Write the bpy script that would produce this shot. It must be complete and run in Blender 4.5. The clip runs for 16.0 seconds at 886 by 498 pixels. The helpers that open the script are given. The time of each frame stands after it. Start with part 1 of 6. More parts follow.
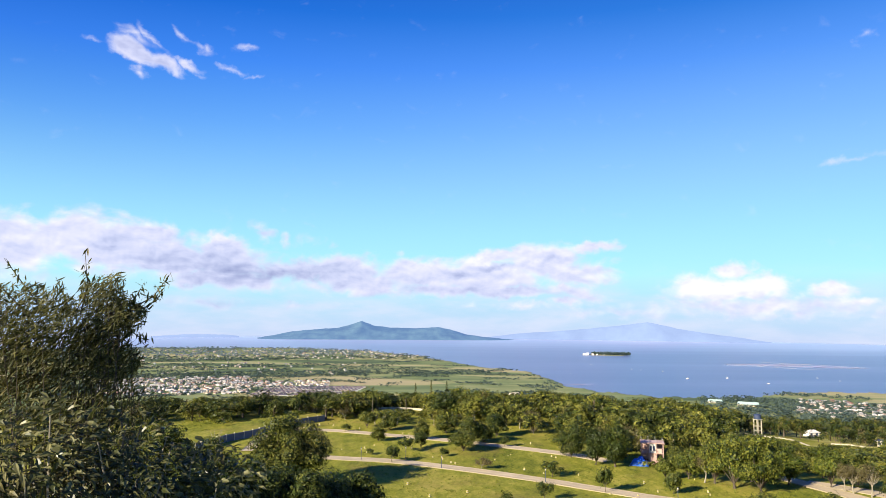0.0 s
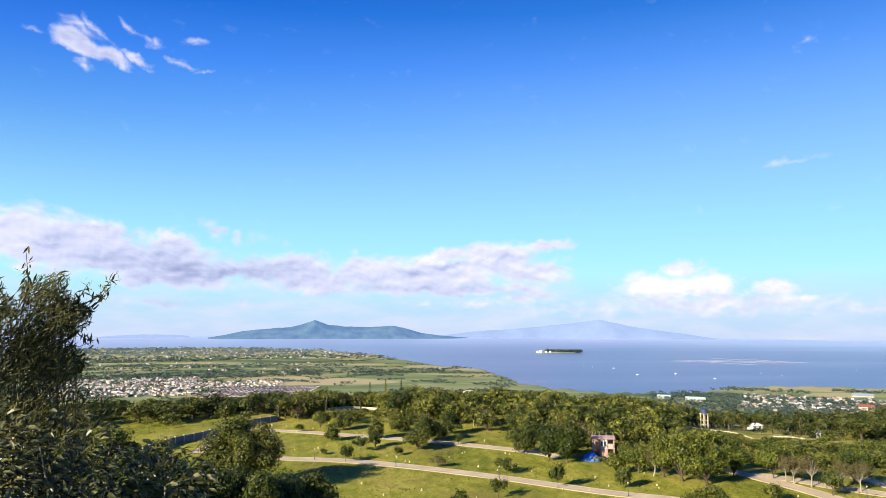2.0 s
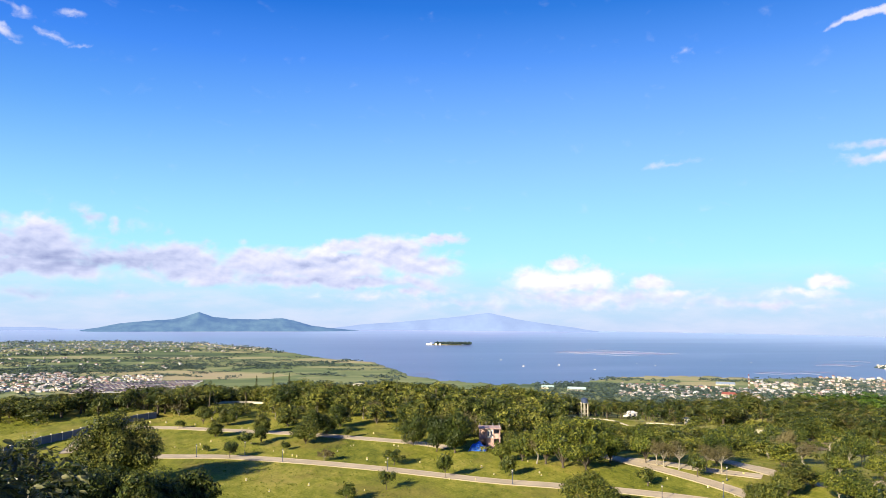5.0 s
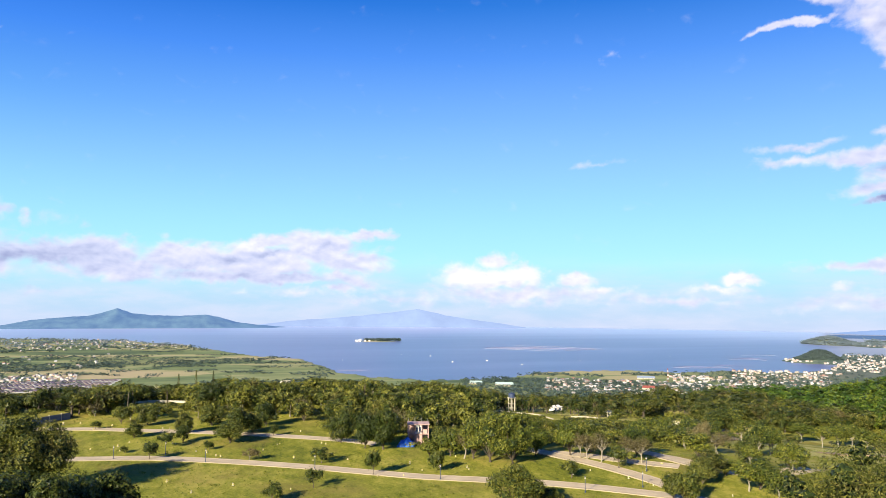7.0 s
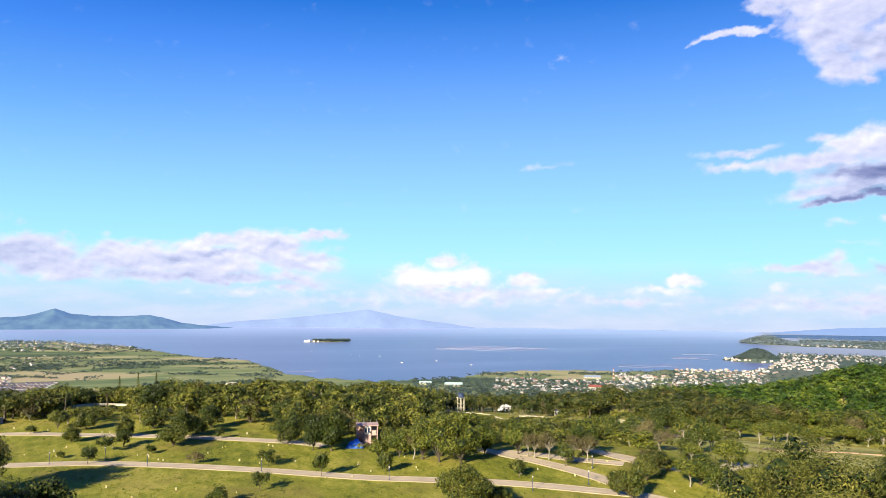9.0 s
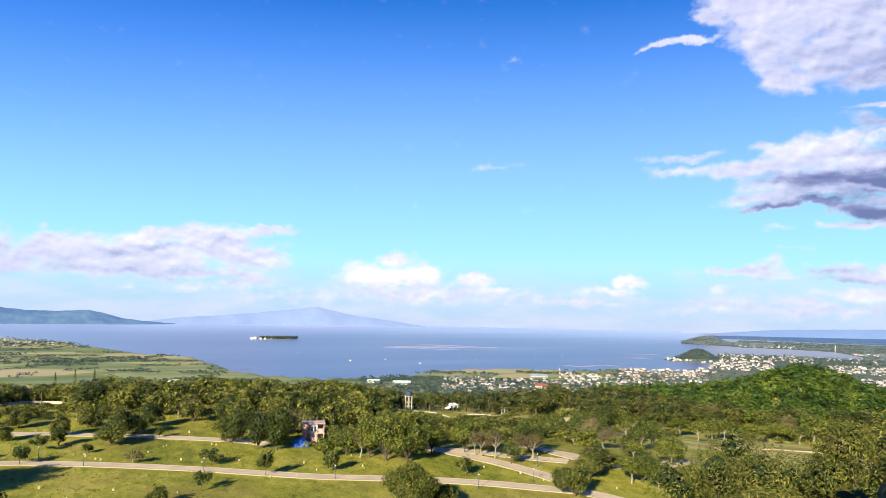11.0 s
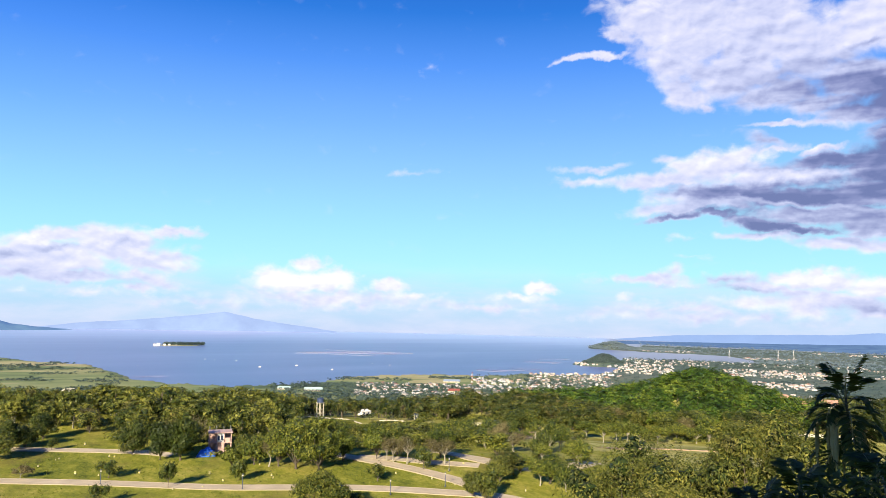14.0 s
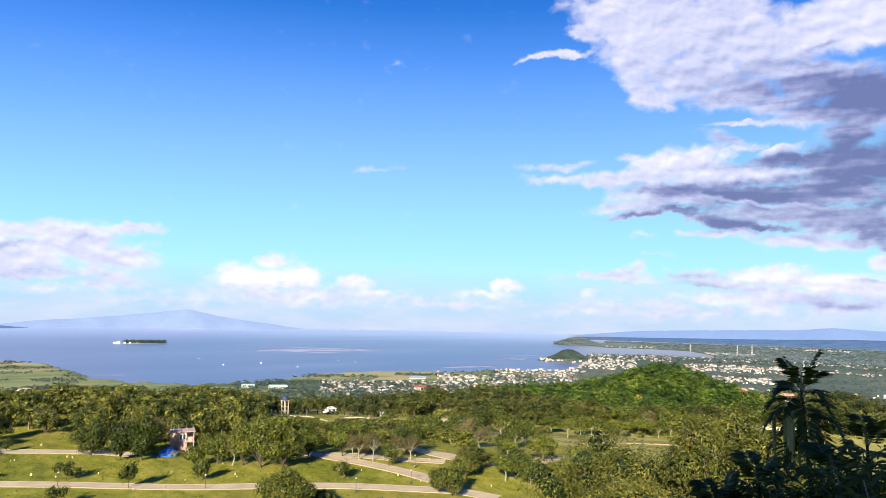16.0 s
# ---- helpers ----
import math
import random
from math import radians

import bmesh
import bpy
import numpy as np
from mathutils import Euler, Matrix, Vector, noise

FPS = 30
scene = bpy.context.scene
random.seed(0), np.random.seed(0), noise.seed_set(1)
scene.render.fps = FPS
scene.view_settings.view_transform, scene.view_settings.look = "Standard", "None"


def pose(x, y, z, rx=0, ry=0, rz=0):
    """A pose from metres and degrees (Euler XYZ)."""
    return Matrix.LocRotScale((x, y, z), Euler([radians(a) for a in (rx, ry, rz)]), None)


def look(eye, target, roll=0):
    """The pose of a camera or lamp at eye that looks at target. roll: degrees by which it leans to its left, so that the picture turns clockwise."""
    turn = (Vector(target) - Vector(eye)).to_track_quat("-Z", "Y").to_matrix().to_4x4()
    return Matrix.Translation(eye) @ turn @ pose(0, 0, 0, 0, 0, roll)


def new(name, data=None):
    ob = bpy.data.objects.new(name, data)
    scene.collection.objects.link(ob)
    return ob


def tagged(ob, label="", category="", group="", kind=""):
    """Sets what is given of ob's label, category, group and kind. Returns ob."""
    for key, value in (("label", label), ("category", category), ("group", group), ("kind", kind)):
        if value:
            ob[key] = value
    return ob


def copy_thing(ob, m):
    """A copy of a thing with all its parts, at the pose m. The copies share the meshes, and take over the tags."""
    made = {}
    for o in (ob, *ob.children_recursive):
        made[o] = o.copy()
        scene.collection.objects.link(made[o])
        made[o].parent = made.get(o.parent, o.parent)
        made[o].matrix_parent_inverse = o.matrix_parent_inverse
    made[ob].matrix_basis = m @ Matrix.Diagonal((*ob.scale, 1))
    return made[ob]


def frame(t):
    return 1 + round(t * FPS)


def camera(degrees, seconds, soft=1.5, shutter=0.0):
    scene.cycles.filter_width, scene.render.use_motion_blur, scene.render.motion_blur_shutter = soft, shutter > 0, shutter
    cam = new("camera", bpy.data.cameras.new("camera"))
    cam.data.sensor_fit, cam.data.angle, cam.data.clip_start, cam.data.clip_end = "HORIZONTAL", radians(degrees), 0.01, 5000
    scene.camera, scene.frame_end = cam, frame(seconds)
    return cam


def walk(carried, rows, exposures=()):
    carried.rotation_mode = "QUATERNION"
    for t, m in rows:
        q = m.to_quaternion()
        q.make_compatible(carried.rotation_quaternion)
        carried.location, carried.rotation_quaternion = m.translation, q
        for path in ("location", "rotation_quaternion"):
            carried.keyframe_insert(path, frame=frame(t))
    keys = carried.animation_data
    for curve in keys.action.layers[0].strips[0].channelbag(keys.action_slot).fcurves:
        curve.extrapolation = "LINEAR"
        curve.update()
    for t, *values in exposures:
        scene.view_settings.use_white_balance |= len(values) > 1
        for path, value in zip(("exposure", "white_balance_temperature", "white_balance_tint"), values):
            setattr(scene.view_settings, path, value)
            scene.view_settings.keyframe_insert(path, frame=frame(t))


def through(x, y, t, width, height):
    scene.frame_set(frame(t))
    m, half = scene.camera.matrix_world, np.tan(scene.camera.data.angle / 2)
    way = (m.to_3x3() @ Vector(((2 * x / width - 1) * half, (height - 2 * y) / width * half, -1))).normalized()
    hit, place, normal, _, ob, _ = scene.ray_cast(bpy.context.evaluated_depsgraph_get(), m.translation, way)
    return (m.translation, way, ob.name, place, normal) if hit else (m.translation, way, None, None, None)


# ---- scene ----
cam = camera(64.48, 16.0, soft=0.6)
# seconds, yaw, pitch, roll: the camera turns on the spot at a look-out on the hillside
ROWS = [
    (0, -0, 5.52, -0.49), (0.5, -0.74, 5.54, -0.39), (1, -1.69, 5.53, -0.3), (1.5, -2.63, 5.5, -0.3), (2, -3.69, 5.42, -0.2),
    (2.5, -4.8, 5.36, -0.18), (3, -6.03, 5.26, -0.21), (3.5, -7.45, 5.18, -0.33), (4, -9.09, 5.07, -0.35), (6.5, -17.02, 4.69, -0.59),
    (7, -18.21, 4.63, -0.52), (7.5, -19.33, 4.62, -0.56), (8, -20.35, 4.64, -0.56), (8.5, -21.32, 4.67, -0.55), (9, -22.27, 4.7, -0.57),
    (11.5, -27.49, 4.63, -1.35), (12, -28.63, 4.68, -1.4), (12.5, -29.8, 4.84, -1.38), (13, -31.08, 5.02, -1.35), (13.5, -32.28, 5.14, -1.31),
    (14, -33.36, 5.24, -1.38), (14.5, -34.33, 5.28, -1.44), (15, -35.07, 5.26, -1.46), (15.5, -35.63, 5.18, -1.39), (16, -36.11, 5.03, -1.22),
]
walk(cam, [(t, pose(0.05, 0.03, 32, 90 + pitch, roll, yaw)) for t, yaw, pitch, roll in ROWS])

# ---- light ----
SUN_FROM, SUN_UP = -130.0, 23.0          # bearing and height of the sun, degrees
EXPOSURE = 1.27
AIR = 0.45                                # the strength of sky and air
scene.view_settings.exposure = EXPOSURE
# bearing, height, half width, half height, tilt (degrees), fullness, greyness
CLOUD_HIGH = [
    (-24.28, 19.3, 2.88, 1.14, -20, 1.15, 0.16), (-22.44, 18.75, 2.95, 0.9, -20, 1, 0.16), (-20.58, 18.87, 1.85, 0.57, -20, 0.8, 0.12),
    (-24.03, 18.29, 1.2, 1.03, 60, 0.5, 0.1), (-24.08, 17.68, 1.02, 0.69, 0, 0.55, 0.1), (-24.33, 20.36, 3.42, 1.01, -20, 0.55, 0.15),
    (-23.25, 20.41, 2.61, 0.59, -40, 0.55, 0.1), (-25.5, 19.9, 1.68, 0.83, 0, 0.5, 0.2), (-27.6, 19.7, 2.27, 0.49, 0, 0.42, 0.1),
    (-20.88, 20.82, 3.23, 0.68, -30, 0.5, 0.1), (-19.93, 20.38, 2.54, 0.69, -10, 0.55, 0.1), (-18.91, 20.3, 1.19, 0.87, -30, 0.6, 0.05),
    (-16.35, 20.55, 1.69, 0.53, 5, 0.48, 0),
]
CLOUD_WISPS = [
    (-13.57, 3.42, 4.93, 1.85, 0, 0.85, 0.18), (-17.81, 18.9, 3.88, 0.44, -8, 0.5, 0), (-15.4, 18.59, 2.08, 0.36, 15, 0.48, 0),
    (-19.92, 18.33, 1.62, 0.35, -15, 0.4, 0), (31.75, 19.68, 1.41, 0.83, 0, 0.45, 0), (30.88, 11.26, 4.95, 0.58, 6, 0.5, 0),
]
CLOUD_BAND_WEST = [
    (-27.95, 5.71, 5.02, 2.63, 0, 1.23, -0.1), (-31.75, 4.87, 5.22, 3.66, 0, 1.18, 0.06), (-35.29, 4.64, 4.81, 3.38, 0, 1.18, 0.08),
    (-24.94, 5.05, 5.6, 3.37, 0, 1.18, 0.16), (-22.85, 6.14, 3.75, 1.37, -10, 1.13, -0.1), (-21.78, 4.35, 7.59, 2.61, -10, 1.23, 0.16),
    (-17.25, 4.2, 5.83, 2.84, -12, 1.23, 0.16), (-17.73, 5.68, 1.74, 1.26, 0, 1.08, -0.15), (-15.92, 2.74, 5.53, 1.43, -3, 1.08, 0.22),
    (-19.08, 2.92, 4.27, 1.09, 0, 1.03, 0.19), (-14.55, 6.61, 1.4, 1.92, 45, 0.63, 0.19), (-12.78, 6.13, 0.81, 1.29, 0, 0.58, 0.16),
    (-11.0, 6.28, 2.27, 1.52, 0, 0.48, 0.13),
]
CLOUD_BAND_MID = [
    (-11.15, 3.47, 3.46, 1.94, 0, 1.08, 0.13), (-8.01, 3.62, 5.48, 2.29, 0, 1.13, 0.16), (-6.17, 2.6, 6.69, 1.48, 0, 1.08, 0.12),
    (-2.06, 3.38, 5.97, 2.14, 0, 1.13, 0.05), (-2.3, 4.16, 2.76, 0.84, 0, 0.98, -0.1), (3.47, 3.38, 8.34, 2.47, 3, 1.18, 0.0),
    (8.04, 4.58, 5.87, 1.96, 5, 1.18, -0.03), (4.39, 4.9, 7.55, 1.07, 8, 1.08, -0.14), (11.64, 5.55, 4.54, 0.74, 5, 0.88, -0.01),
    (10.29, 3.66, 5.51, 1.99, 0, 0.98, 0.04), (12.6, 4.1, 2.83, 1.07, 15, 0.68, 0.05), (0.72, 2.12, 9.15, 0.9, 0, 1.08, 0.18),
    (5.54, 2.01, 5.12, 0.82, 0, 1.08, 0.22),
]
CLOUD_BAND_EAST = [
    (9.83, 2.3, 4.47, 1.27, -5, 0.8, 0.05), (9.82, 1.44, 2.38, 0.72, 0, 0.9, 0.23), (11.69, 1.94, 3.39, 0.86, -15, 0.7, 0.1),
    (4.62, 4.07, 2.94, 0.37, 0, 0, 0.5), (1.4, 3.5, 2.36, 0.52, 0, 0, 0.35), (8.95, 4.66, 3.25, 0.29, 6, 0, 0.3),
    (-8.97, 5.79, 1.35, 0.97, 0, 0.4, 0.16), (-3.47, 5.3, 1.57, 0.79, 0, 0.45, 0.05), (-17.96, 0.86, 8.43, 1.02, 0, 0.5, 0.18),
    (-11.96, 0.84, 11.26, 0.76, 0, 0.4, 0.13), (-20.04, 1.26, 4.33, 0.83, 0, 0.42, 0.13), (6.22, 1.01, 11.63, 0.78, 0, 0.5, -0.05),
]
CLOUD_LOW = [
    (22.06, 2.3, 5.83, 1.75, 0, 1.14, -0.24), (22.51, 3.6, 2.29, 1.13, 0, 1.04, -0.24), (19.98, 2.74, 2.53, 1.38, 0, 1.04, -0.24),
    (24.82, 2.79, 2.85, 1.13, -12, 1.04, -0.24), (28.95, 2.08, 2.62, 1.05, 0, 1.09, -0.24), (30.98, 1.41, 3.45, 0.82, 0, 0.71, -0.2),
    (41.37, 2.06, 2.83, 0.76, -6, 1.04, -0.24), (40.83, 2.37, 1.2, 0.87, 0, 0.95, -0.24), (39.27, 1.4, 5.57, 0.71, 0, 0.71, -0.2),
    (24.38, 0.9, 16.44, 1.39, 0, 0.76, 0.0), (36.49, 0.64, 23.95, 1.04, 0, 0.52, 0.03), (13.87, 0.42, 14.4, 0.99, 0, 0.47, 0.03),
]
CLOUD_SHELF = [
    (49.89, 2.98, 6.96, 0.87, -3, 0.9, 0.09), (51.61, 3.71, 2.74, 1.14, 25, 0.6, -0.07), (55.39, 3.02, 3.6, 0.95, 0, 0.95, 0.11),
    (58.2, 2.39, 6.32, 0.72, -8, 0.95, 0.21), (60.16, 3.03, 3.2, 1.34, 0, 1.1, -0.15), (62.43, 3.03, 4.15, 1.45, -5, 1.05, -0.11),
    (65.3, 2.41, 4.49, 1.67, -4, 1.1, -0.11), (67.52, 2.14, 3.22, 1.88, 0, 1.05, -0.07), (68.08, 3.97, 1.42, 0.97, 0, 0.9, -0.15),
    (63.49, 1.39, 6.38, 1.3, -4, 1, 0.21), (66.3, 0.83, 5.2, 0.87, 0, 0.95, 0.24), (56.59, 1.3, 6.05, 1.2, 0, 0.8, -0.1),
    (52.46, 0.93, 5.42, 1.22, 0, 0.62, 0.0),
]
CLOUD_SHELF_BASE = [
    (49.02, 0.74, 3.91, 1.14, 0, 0.6, 0), (54.54, 0.32, 22.91, 1.39, 0, 0.6, 0.1), (60.51, 1.15, 3.39, 1.48, 0, 0.9, -0.12),
    (47.92, 1.39, 1.69, 0.77, 0, 0.6, -0.12), (56.0, 2.37, 2.74, 0.35, -8, 0, 0.55), (50.97, 2.41, 4.82, 0.28, 0, 0, 0.4),
    (67.37, 2.65, 1.29, 0.25, 0, 0, 0.5), (69.94, 1.07, 4.56, 2.44, 0, 1, 0.15), (52.48, 6.45, 2.55, 0.57, 0, 0.45, 0),
    (52.9, 4.99, 2.89, 0.56, 0, 0.42, 0),
]
CLOUD_DARK = [
    (45.4, 11.77, 5.05, 0.67, 3, 0.75, 0), (51.21, 12.3, 2.98, 0.65, 5, 0.6, 0), (54.63, 11.73, 6.06, 1.79, 8, 1.15, -0.12),
    (56.63, 12.48, 2.63, 0.88, 15, 1.05, -0.18), (51.64, 10.75, 8.67, 1.13, 2, 1, 0.03), (44.96, 10.74, 6.03, 0.67, 2, 0.7, 0.05),
    (55.03, 9.46, 8.67, 2.22, 0, 1.1, 0.14), (51.2, 8.55, 4.99, 1.28, 8, 1.0, 0.12), (58.71, 10.59, 8.29, 1.62, -3, 1.15, 0.28),
    (62.6, 11.59, 6.61, 1.04, 3, 1.1, 0.85), (66.57, 10.94, 6.14, 2.65, 0, 1.25, 0.95), (65.82, 9.22, 6.76, 1.91, 0, 1.2, 0.6),
    (61.03, 9.0, 12.88, 1.2, -4, 1.2, 0.6),
]
CLOUD_DARK_EDGE = [
    (58.3, 9.59, 9.6, 0.75, -3, 0, 0.75), (62.89, 7.63, 10.67, 1.45, -3, 1.2, 0.62), (51.19, 7.8, 4.3, 0.5, 8, 1, 0.75),
    (54.81, 8.12, 3.67, 0.49, 2, 1, 0.65), (57.47, 7.32, 4.64, 0.89, -15, 1.1, 0.6), (60.22, 6.69, 5.26, 0.54, -4, 1.1, 0.55),
    (65.76, 6.82, 5.61, 1.28, 0, 1.2, 0.5), (61.67, 12.35, 2.94, 0.46, 12, 1, -0.2), (59.14, 12.62, 2.84, 0.47, 0, 0.85, -0.15),
    (66.25, 12.12, 1.5, 0.63, 25, 0.9, -0.2), (58.35, 13.22, 3.61, 0.98, -20, 0.7, 0.5), (57.86, 6.36, 6.4, 0.64, -4, 0.85, 0.12),
    (63.22, 5.69, 4.99, 0.85, 0, 1, 0.14),
]
CLOUD_DARK_TAIL = [
    (66.25, 5.4, 3.99, 0.83, 0, 1, 0.12), (67.81, 6.33, 2.36, 2.26, 0, 1.1, 0.5), (68.6, 4.94, 1.58, 0.93, 0, 1, 0.5),
    (60.29, 10.67, 7.47, 0.47, -3, 0, -0.5), (59.87, 8.68, 7.49, 0.34, -10, 0, -0.45), (67.03, 9.09, 2.42, 0.44, -15, 0, -0.5),
    (70.8, 8.28, 4.54, 5.45, 0, 1.2, 0.55), (71.0, 14.27, 4.1, 5.32, 0, 1.2, 0.5),
]
CLOUD_TOP = [
    (48.54, 22.86, 3.64, 2.22, 0, 1.15, 0.05), (47.63, 21.88, 2.62, 0.84, -15, 0.95, 0.21), (46.26, 20.48, 4.27, 0.47, 5, 1, 0.01),
    (43.86, 20.31, 2.65, 0.45, 2, 0.9, 0.01), (42.55, 20.16, 1.8, 0.46, 20, 0.7, 0.11), (53.42, 21.89, 7.66, 4.0, 0, 1.3, 0.06),
    (51.22, 19.59, 4.25, 2.54, -35, 1.1, 0.11), (52.53, 17.19, 3.48, 1.89, -30, 1.05, 0.13), (53.6, 16.07, 1.98, 0.68, -20, 0.9, 0.11),
    (55.95, 18.4, 6.05, 3.16, 0, 1.2, 0.17), (57.65, 21.46, 6.63, 5.06, 0, 1.3, 0.14), (61.62, 19.59, 5.61, 3.75, 0, 1.2, 0.11),
    (58.8, 16.7, 5.81, 1.83, 0, 1.1, 0.33),
]
CLOUD_TOP_EAST = [
    (56.76, 16.38, 2.78, 0.66, 0, 0, 0.4), (61.93, 15.7, 4.91, 1.41, -8, 1, 0.43), (66.12, 20.64, 6.66, 2.97, 0, 1.3, -0.01),
    (64.76, 17.03, 6.46, 2.36, -10, 1.2, 0.71), (67.55, 15.12, 4.43, 3.55, 0, 1.2, 0.77), (64.52, 14.7, 5.27, 1.39, 0, 1, 0.44),
    (62.28, 14.34, 3.94, 0.53, 0, 0.85, -0.06), (59.76, 14.4, 4.91, 0.41, -4, 0.8, -0.03), (66.45, 13.24, 3.49, 1.75, 0, 1.1, 0.69),
    (64.82, 19.41, 1.65, 0.3, 8, 0, 0.45), (54.91, 19.92, 2.73, 0.52, 0, 0, 0.2), (53.44, 24.67, 11.21, 2.5, 0, 1.2, 0.09),
]
CLOUDS = CLOUD_HIGH + CLOUD_WISPS + CLOUD_BAND_WEST + CLOUD_BAND_MID + CLOUD_BAND_EAST + CLOUD_LOW + CLOUD_SHELF + CLOUD_SHELF_BASE + CLOUD_DARK + CLOUD_DARK_EDGE + CLOUD_DARK_TAIL + CLOUD_TOP + CLOUD_TOP_EAST


class Graph:
    """A short way to write node trees."""

    def __init__(self, tree):
        self.tree = tree

    def put(self, kind, values=None, **props):
        node = self.tree.nodes.new(kind)
        for key, value in props.items():
            setattr(node, key, value)
        for key, value in (values or {}).items():
            if isinstance(value, bpy.types.NodeSocket):
                self.tree.links.new(value, node.inputs[key])
            else:
                node.inputs[key].default_value = value
        return node

    def math(self, op, a, b=0.0, c=0.0, clamp=False):
        return self.put("ShaderNodeMath", {0: a, 1: b, 2: c}, operation=op, use_clamp=clamp).outputs[0]

    def mix(self, fac, a, b, blend="MIX"):
        return self.put("ShaderNodeMix", {0: fac, 6: a, 7: b}, data_type="RGBA", blend_type=blend).outputs[2]

    def ramp(self, fac, stops, mode="LINEAR"):
        node = self.put("ShaderNodeValToRGB", {0: fac})
        node.color_ramp.interpolation = mode
        while len(node.color_ramp.elements) < len(stops):
            node.color_ramp.elements.new(0.5)
        for el, (pos, col) in zip(node.color_ramp.elements, stops):
            el.position, el.color = pos, (*col, 1) if len(col) == 3 else col
        return node.outputs[0]

    def step(self, a, b, x):
        return self.put("ShaderNodeMapRange", {0: x, 1: a, 2: b, 3: 0.0, 4: 1.0}, interpolation_type="SMOOTHSTEP").outputs[0]

    def noise(self, vec, scale, detail=4.0, rough=0.55, distort=0.0):
        return self.put("ShaderNodeTexNoise", {"Vector": vec, "Scale": scale, "Detail": detail, "Roughness": rough, "Distortion": distort})

    def link(self, a, b):
        self.tree.links.new(a, b)


def srgb(r, g, b):
    return tuple(((v / 255 + 0.055) / 1.055) ** 2.4 if v > 10 else v / 3295 for v in (r, g, b))


def make_sky():
    world = bpy.data.worlds.new("sky")
    scene.world, world.use_nodes = world, True
    world.node_tree.nodes.clear()
    g = Graph(world.node_tree)
    way = g.put("ShaderNodeSeparateXYZ", {0: g.put("ShaderNodeTexCoord").outputs["Generated"]}).outputs
    az = g.math("MULTIPLY", g.math("ARCTAN2", way[0], way[1]), 57.29578)
    el = g.math("MULTIPLY", g.math("ARCSINE", way[2]), 57.29578)
    clear = g.ramp(g.math("DIVIDE", g.math("ADD", el, 5.0), 40.0, clamp=True), [
        (0.0, srgb(190, 206, 243)), (0.085, srgb(200, 218, 250)), (0.14, srgb(186, 226, 252)), (0.21, srgb(176, 243, 254)),
        (0.29, srgb(162, 229, 254)), (0.40, srgb(140, 203, 254)), (0.50, srgb(112, 178, 254)), (0.62, srgb(72, 145, 248)),
        (0.72, srgb(28, 116, 222)), (0.80, srgb(18, 98, 205)), (1.0, srgb(14, 78, 180))])
    air = g.put("ShaderNodeTexSky", sky_type="NISHITA", sun_disc=False, sun_elevation=radians(SUN_UP), sun_rotation=radians(SUN_FROM), dust_density=1.5)
    air = g.mix(1.0, air.outputs[0], (0.1, 0.1, 0.1, 1), "MULTIPLY")
    clear = g.mix(0.08, clear, air)
    tone = g.ramp(g.math("DIVIDE", g.math("ADD", az, 40.0), 80.0, clamp=True), [(0.0, (0.42, 0.66, 0.84)), (0.3, (0.72, 0.87, 0.96)), (0.6, (1.08, 1.02, 1.0)), (0.8, (1.2, 1.07, 1.0))])
    clear = g.mix(g.step(6.0, 20.0, el), clear, g.mix(1.0, clear, tone, "MULTIPLY"))
    # clouds: soft spots in bearing and height, frayed by noise; spots of no fullness only shade or brighten
    flat = g.put("ShaderNodeCombineXYZ", {0: az, 1: el, 2: 0.0}).outputs[0]
    fray = g.noise(flat, 0.55, 5.0, 0.54).outputs["Color"]
    shift = g.put("ShaderNodeVectorMath", {0: fray, 1: (-0.5, -0.5, -0.5)}, operation="ADD").outputs[0]
    shift = g.put("ShaderNodeVectorMath", {0: shift, 1: (2.6, 1.5, 0.0)}, operation="MULTIPLY").outputs[0]
    bent = g.put("ShaderNodeVectorMath", {0: flat, 1: shift}, operation="ADD").outputs[0]
    full, grey = None, 0.0
    for bearing, up, wide, high, tilt, strength, dark in CLOUDS:
        spot = g.put("ShaderNodeMapping", {0: bent, 1: (bearing, up, 0), 2: (0, 0, radians(tilt)), 3: (wide, high, 1)}, vector_type="TEXTURE")
        fac = g.put("ShaderNodeTexGradient", {0: spot.outputs[0]}, gradient_type="SPHERICAL").outputs[1]
        if strength:
            this = g.math("MULTIPLY", fac, strength)
            full = this if full is None else g.math("SMOOTH_MAX", full, this, 0.12)
        grey = g.math("MULTIPLY_ADD", fac, dark, grey)
    wide = g.put("ShaderNodeVectorMath", {0: flat, 1: (0.62, 1.0, 1.0)}, operation="MULTIPLY").outputs[0]
    puff = g.noise(wide, 0.8, 6.0, 0.5, 0.4).outputs[0]
    body = g.math("MULTIPLY_ADD", g.math("SUBTRACT", puff, 0.5), 0.95, full)
    dense = g.math("MULTIPLY", g.step(0.2, 0.74, body), g.step(0.02, 0.2, full))
    soft = g.noise(wide, 0.75, 3.0, 0.5, 0.2).outputs[0]
    lifted = g.put("ShaderNodeVectorMath", {0: wide, 1: (-0.14, 0.34, 0.0)}, operation="ADD").outputs[0]
    above = g.noise(lifted, 0.75, 3.0, 0.5, 0.2).outputs[0]
    lit = g.math("MULTIPLY_ADD", g.math("SUBTRACT", soft, above), 0.8, 0.76)
    edge = g.math("MULTIPLY", g.step(0.95, 0.35, body), 0.10)
    layer = g.noise(g.put("ShaderNodeVectorMath", {0: flat, 1: (0.12, 1.0, 1.0)}, operation="MULTIPLY").outputs[0], 0.8, 3.5, 0.5, 0.15).outputs[0]
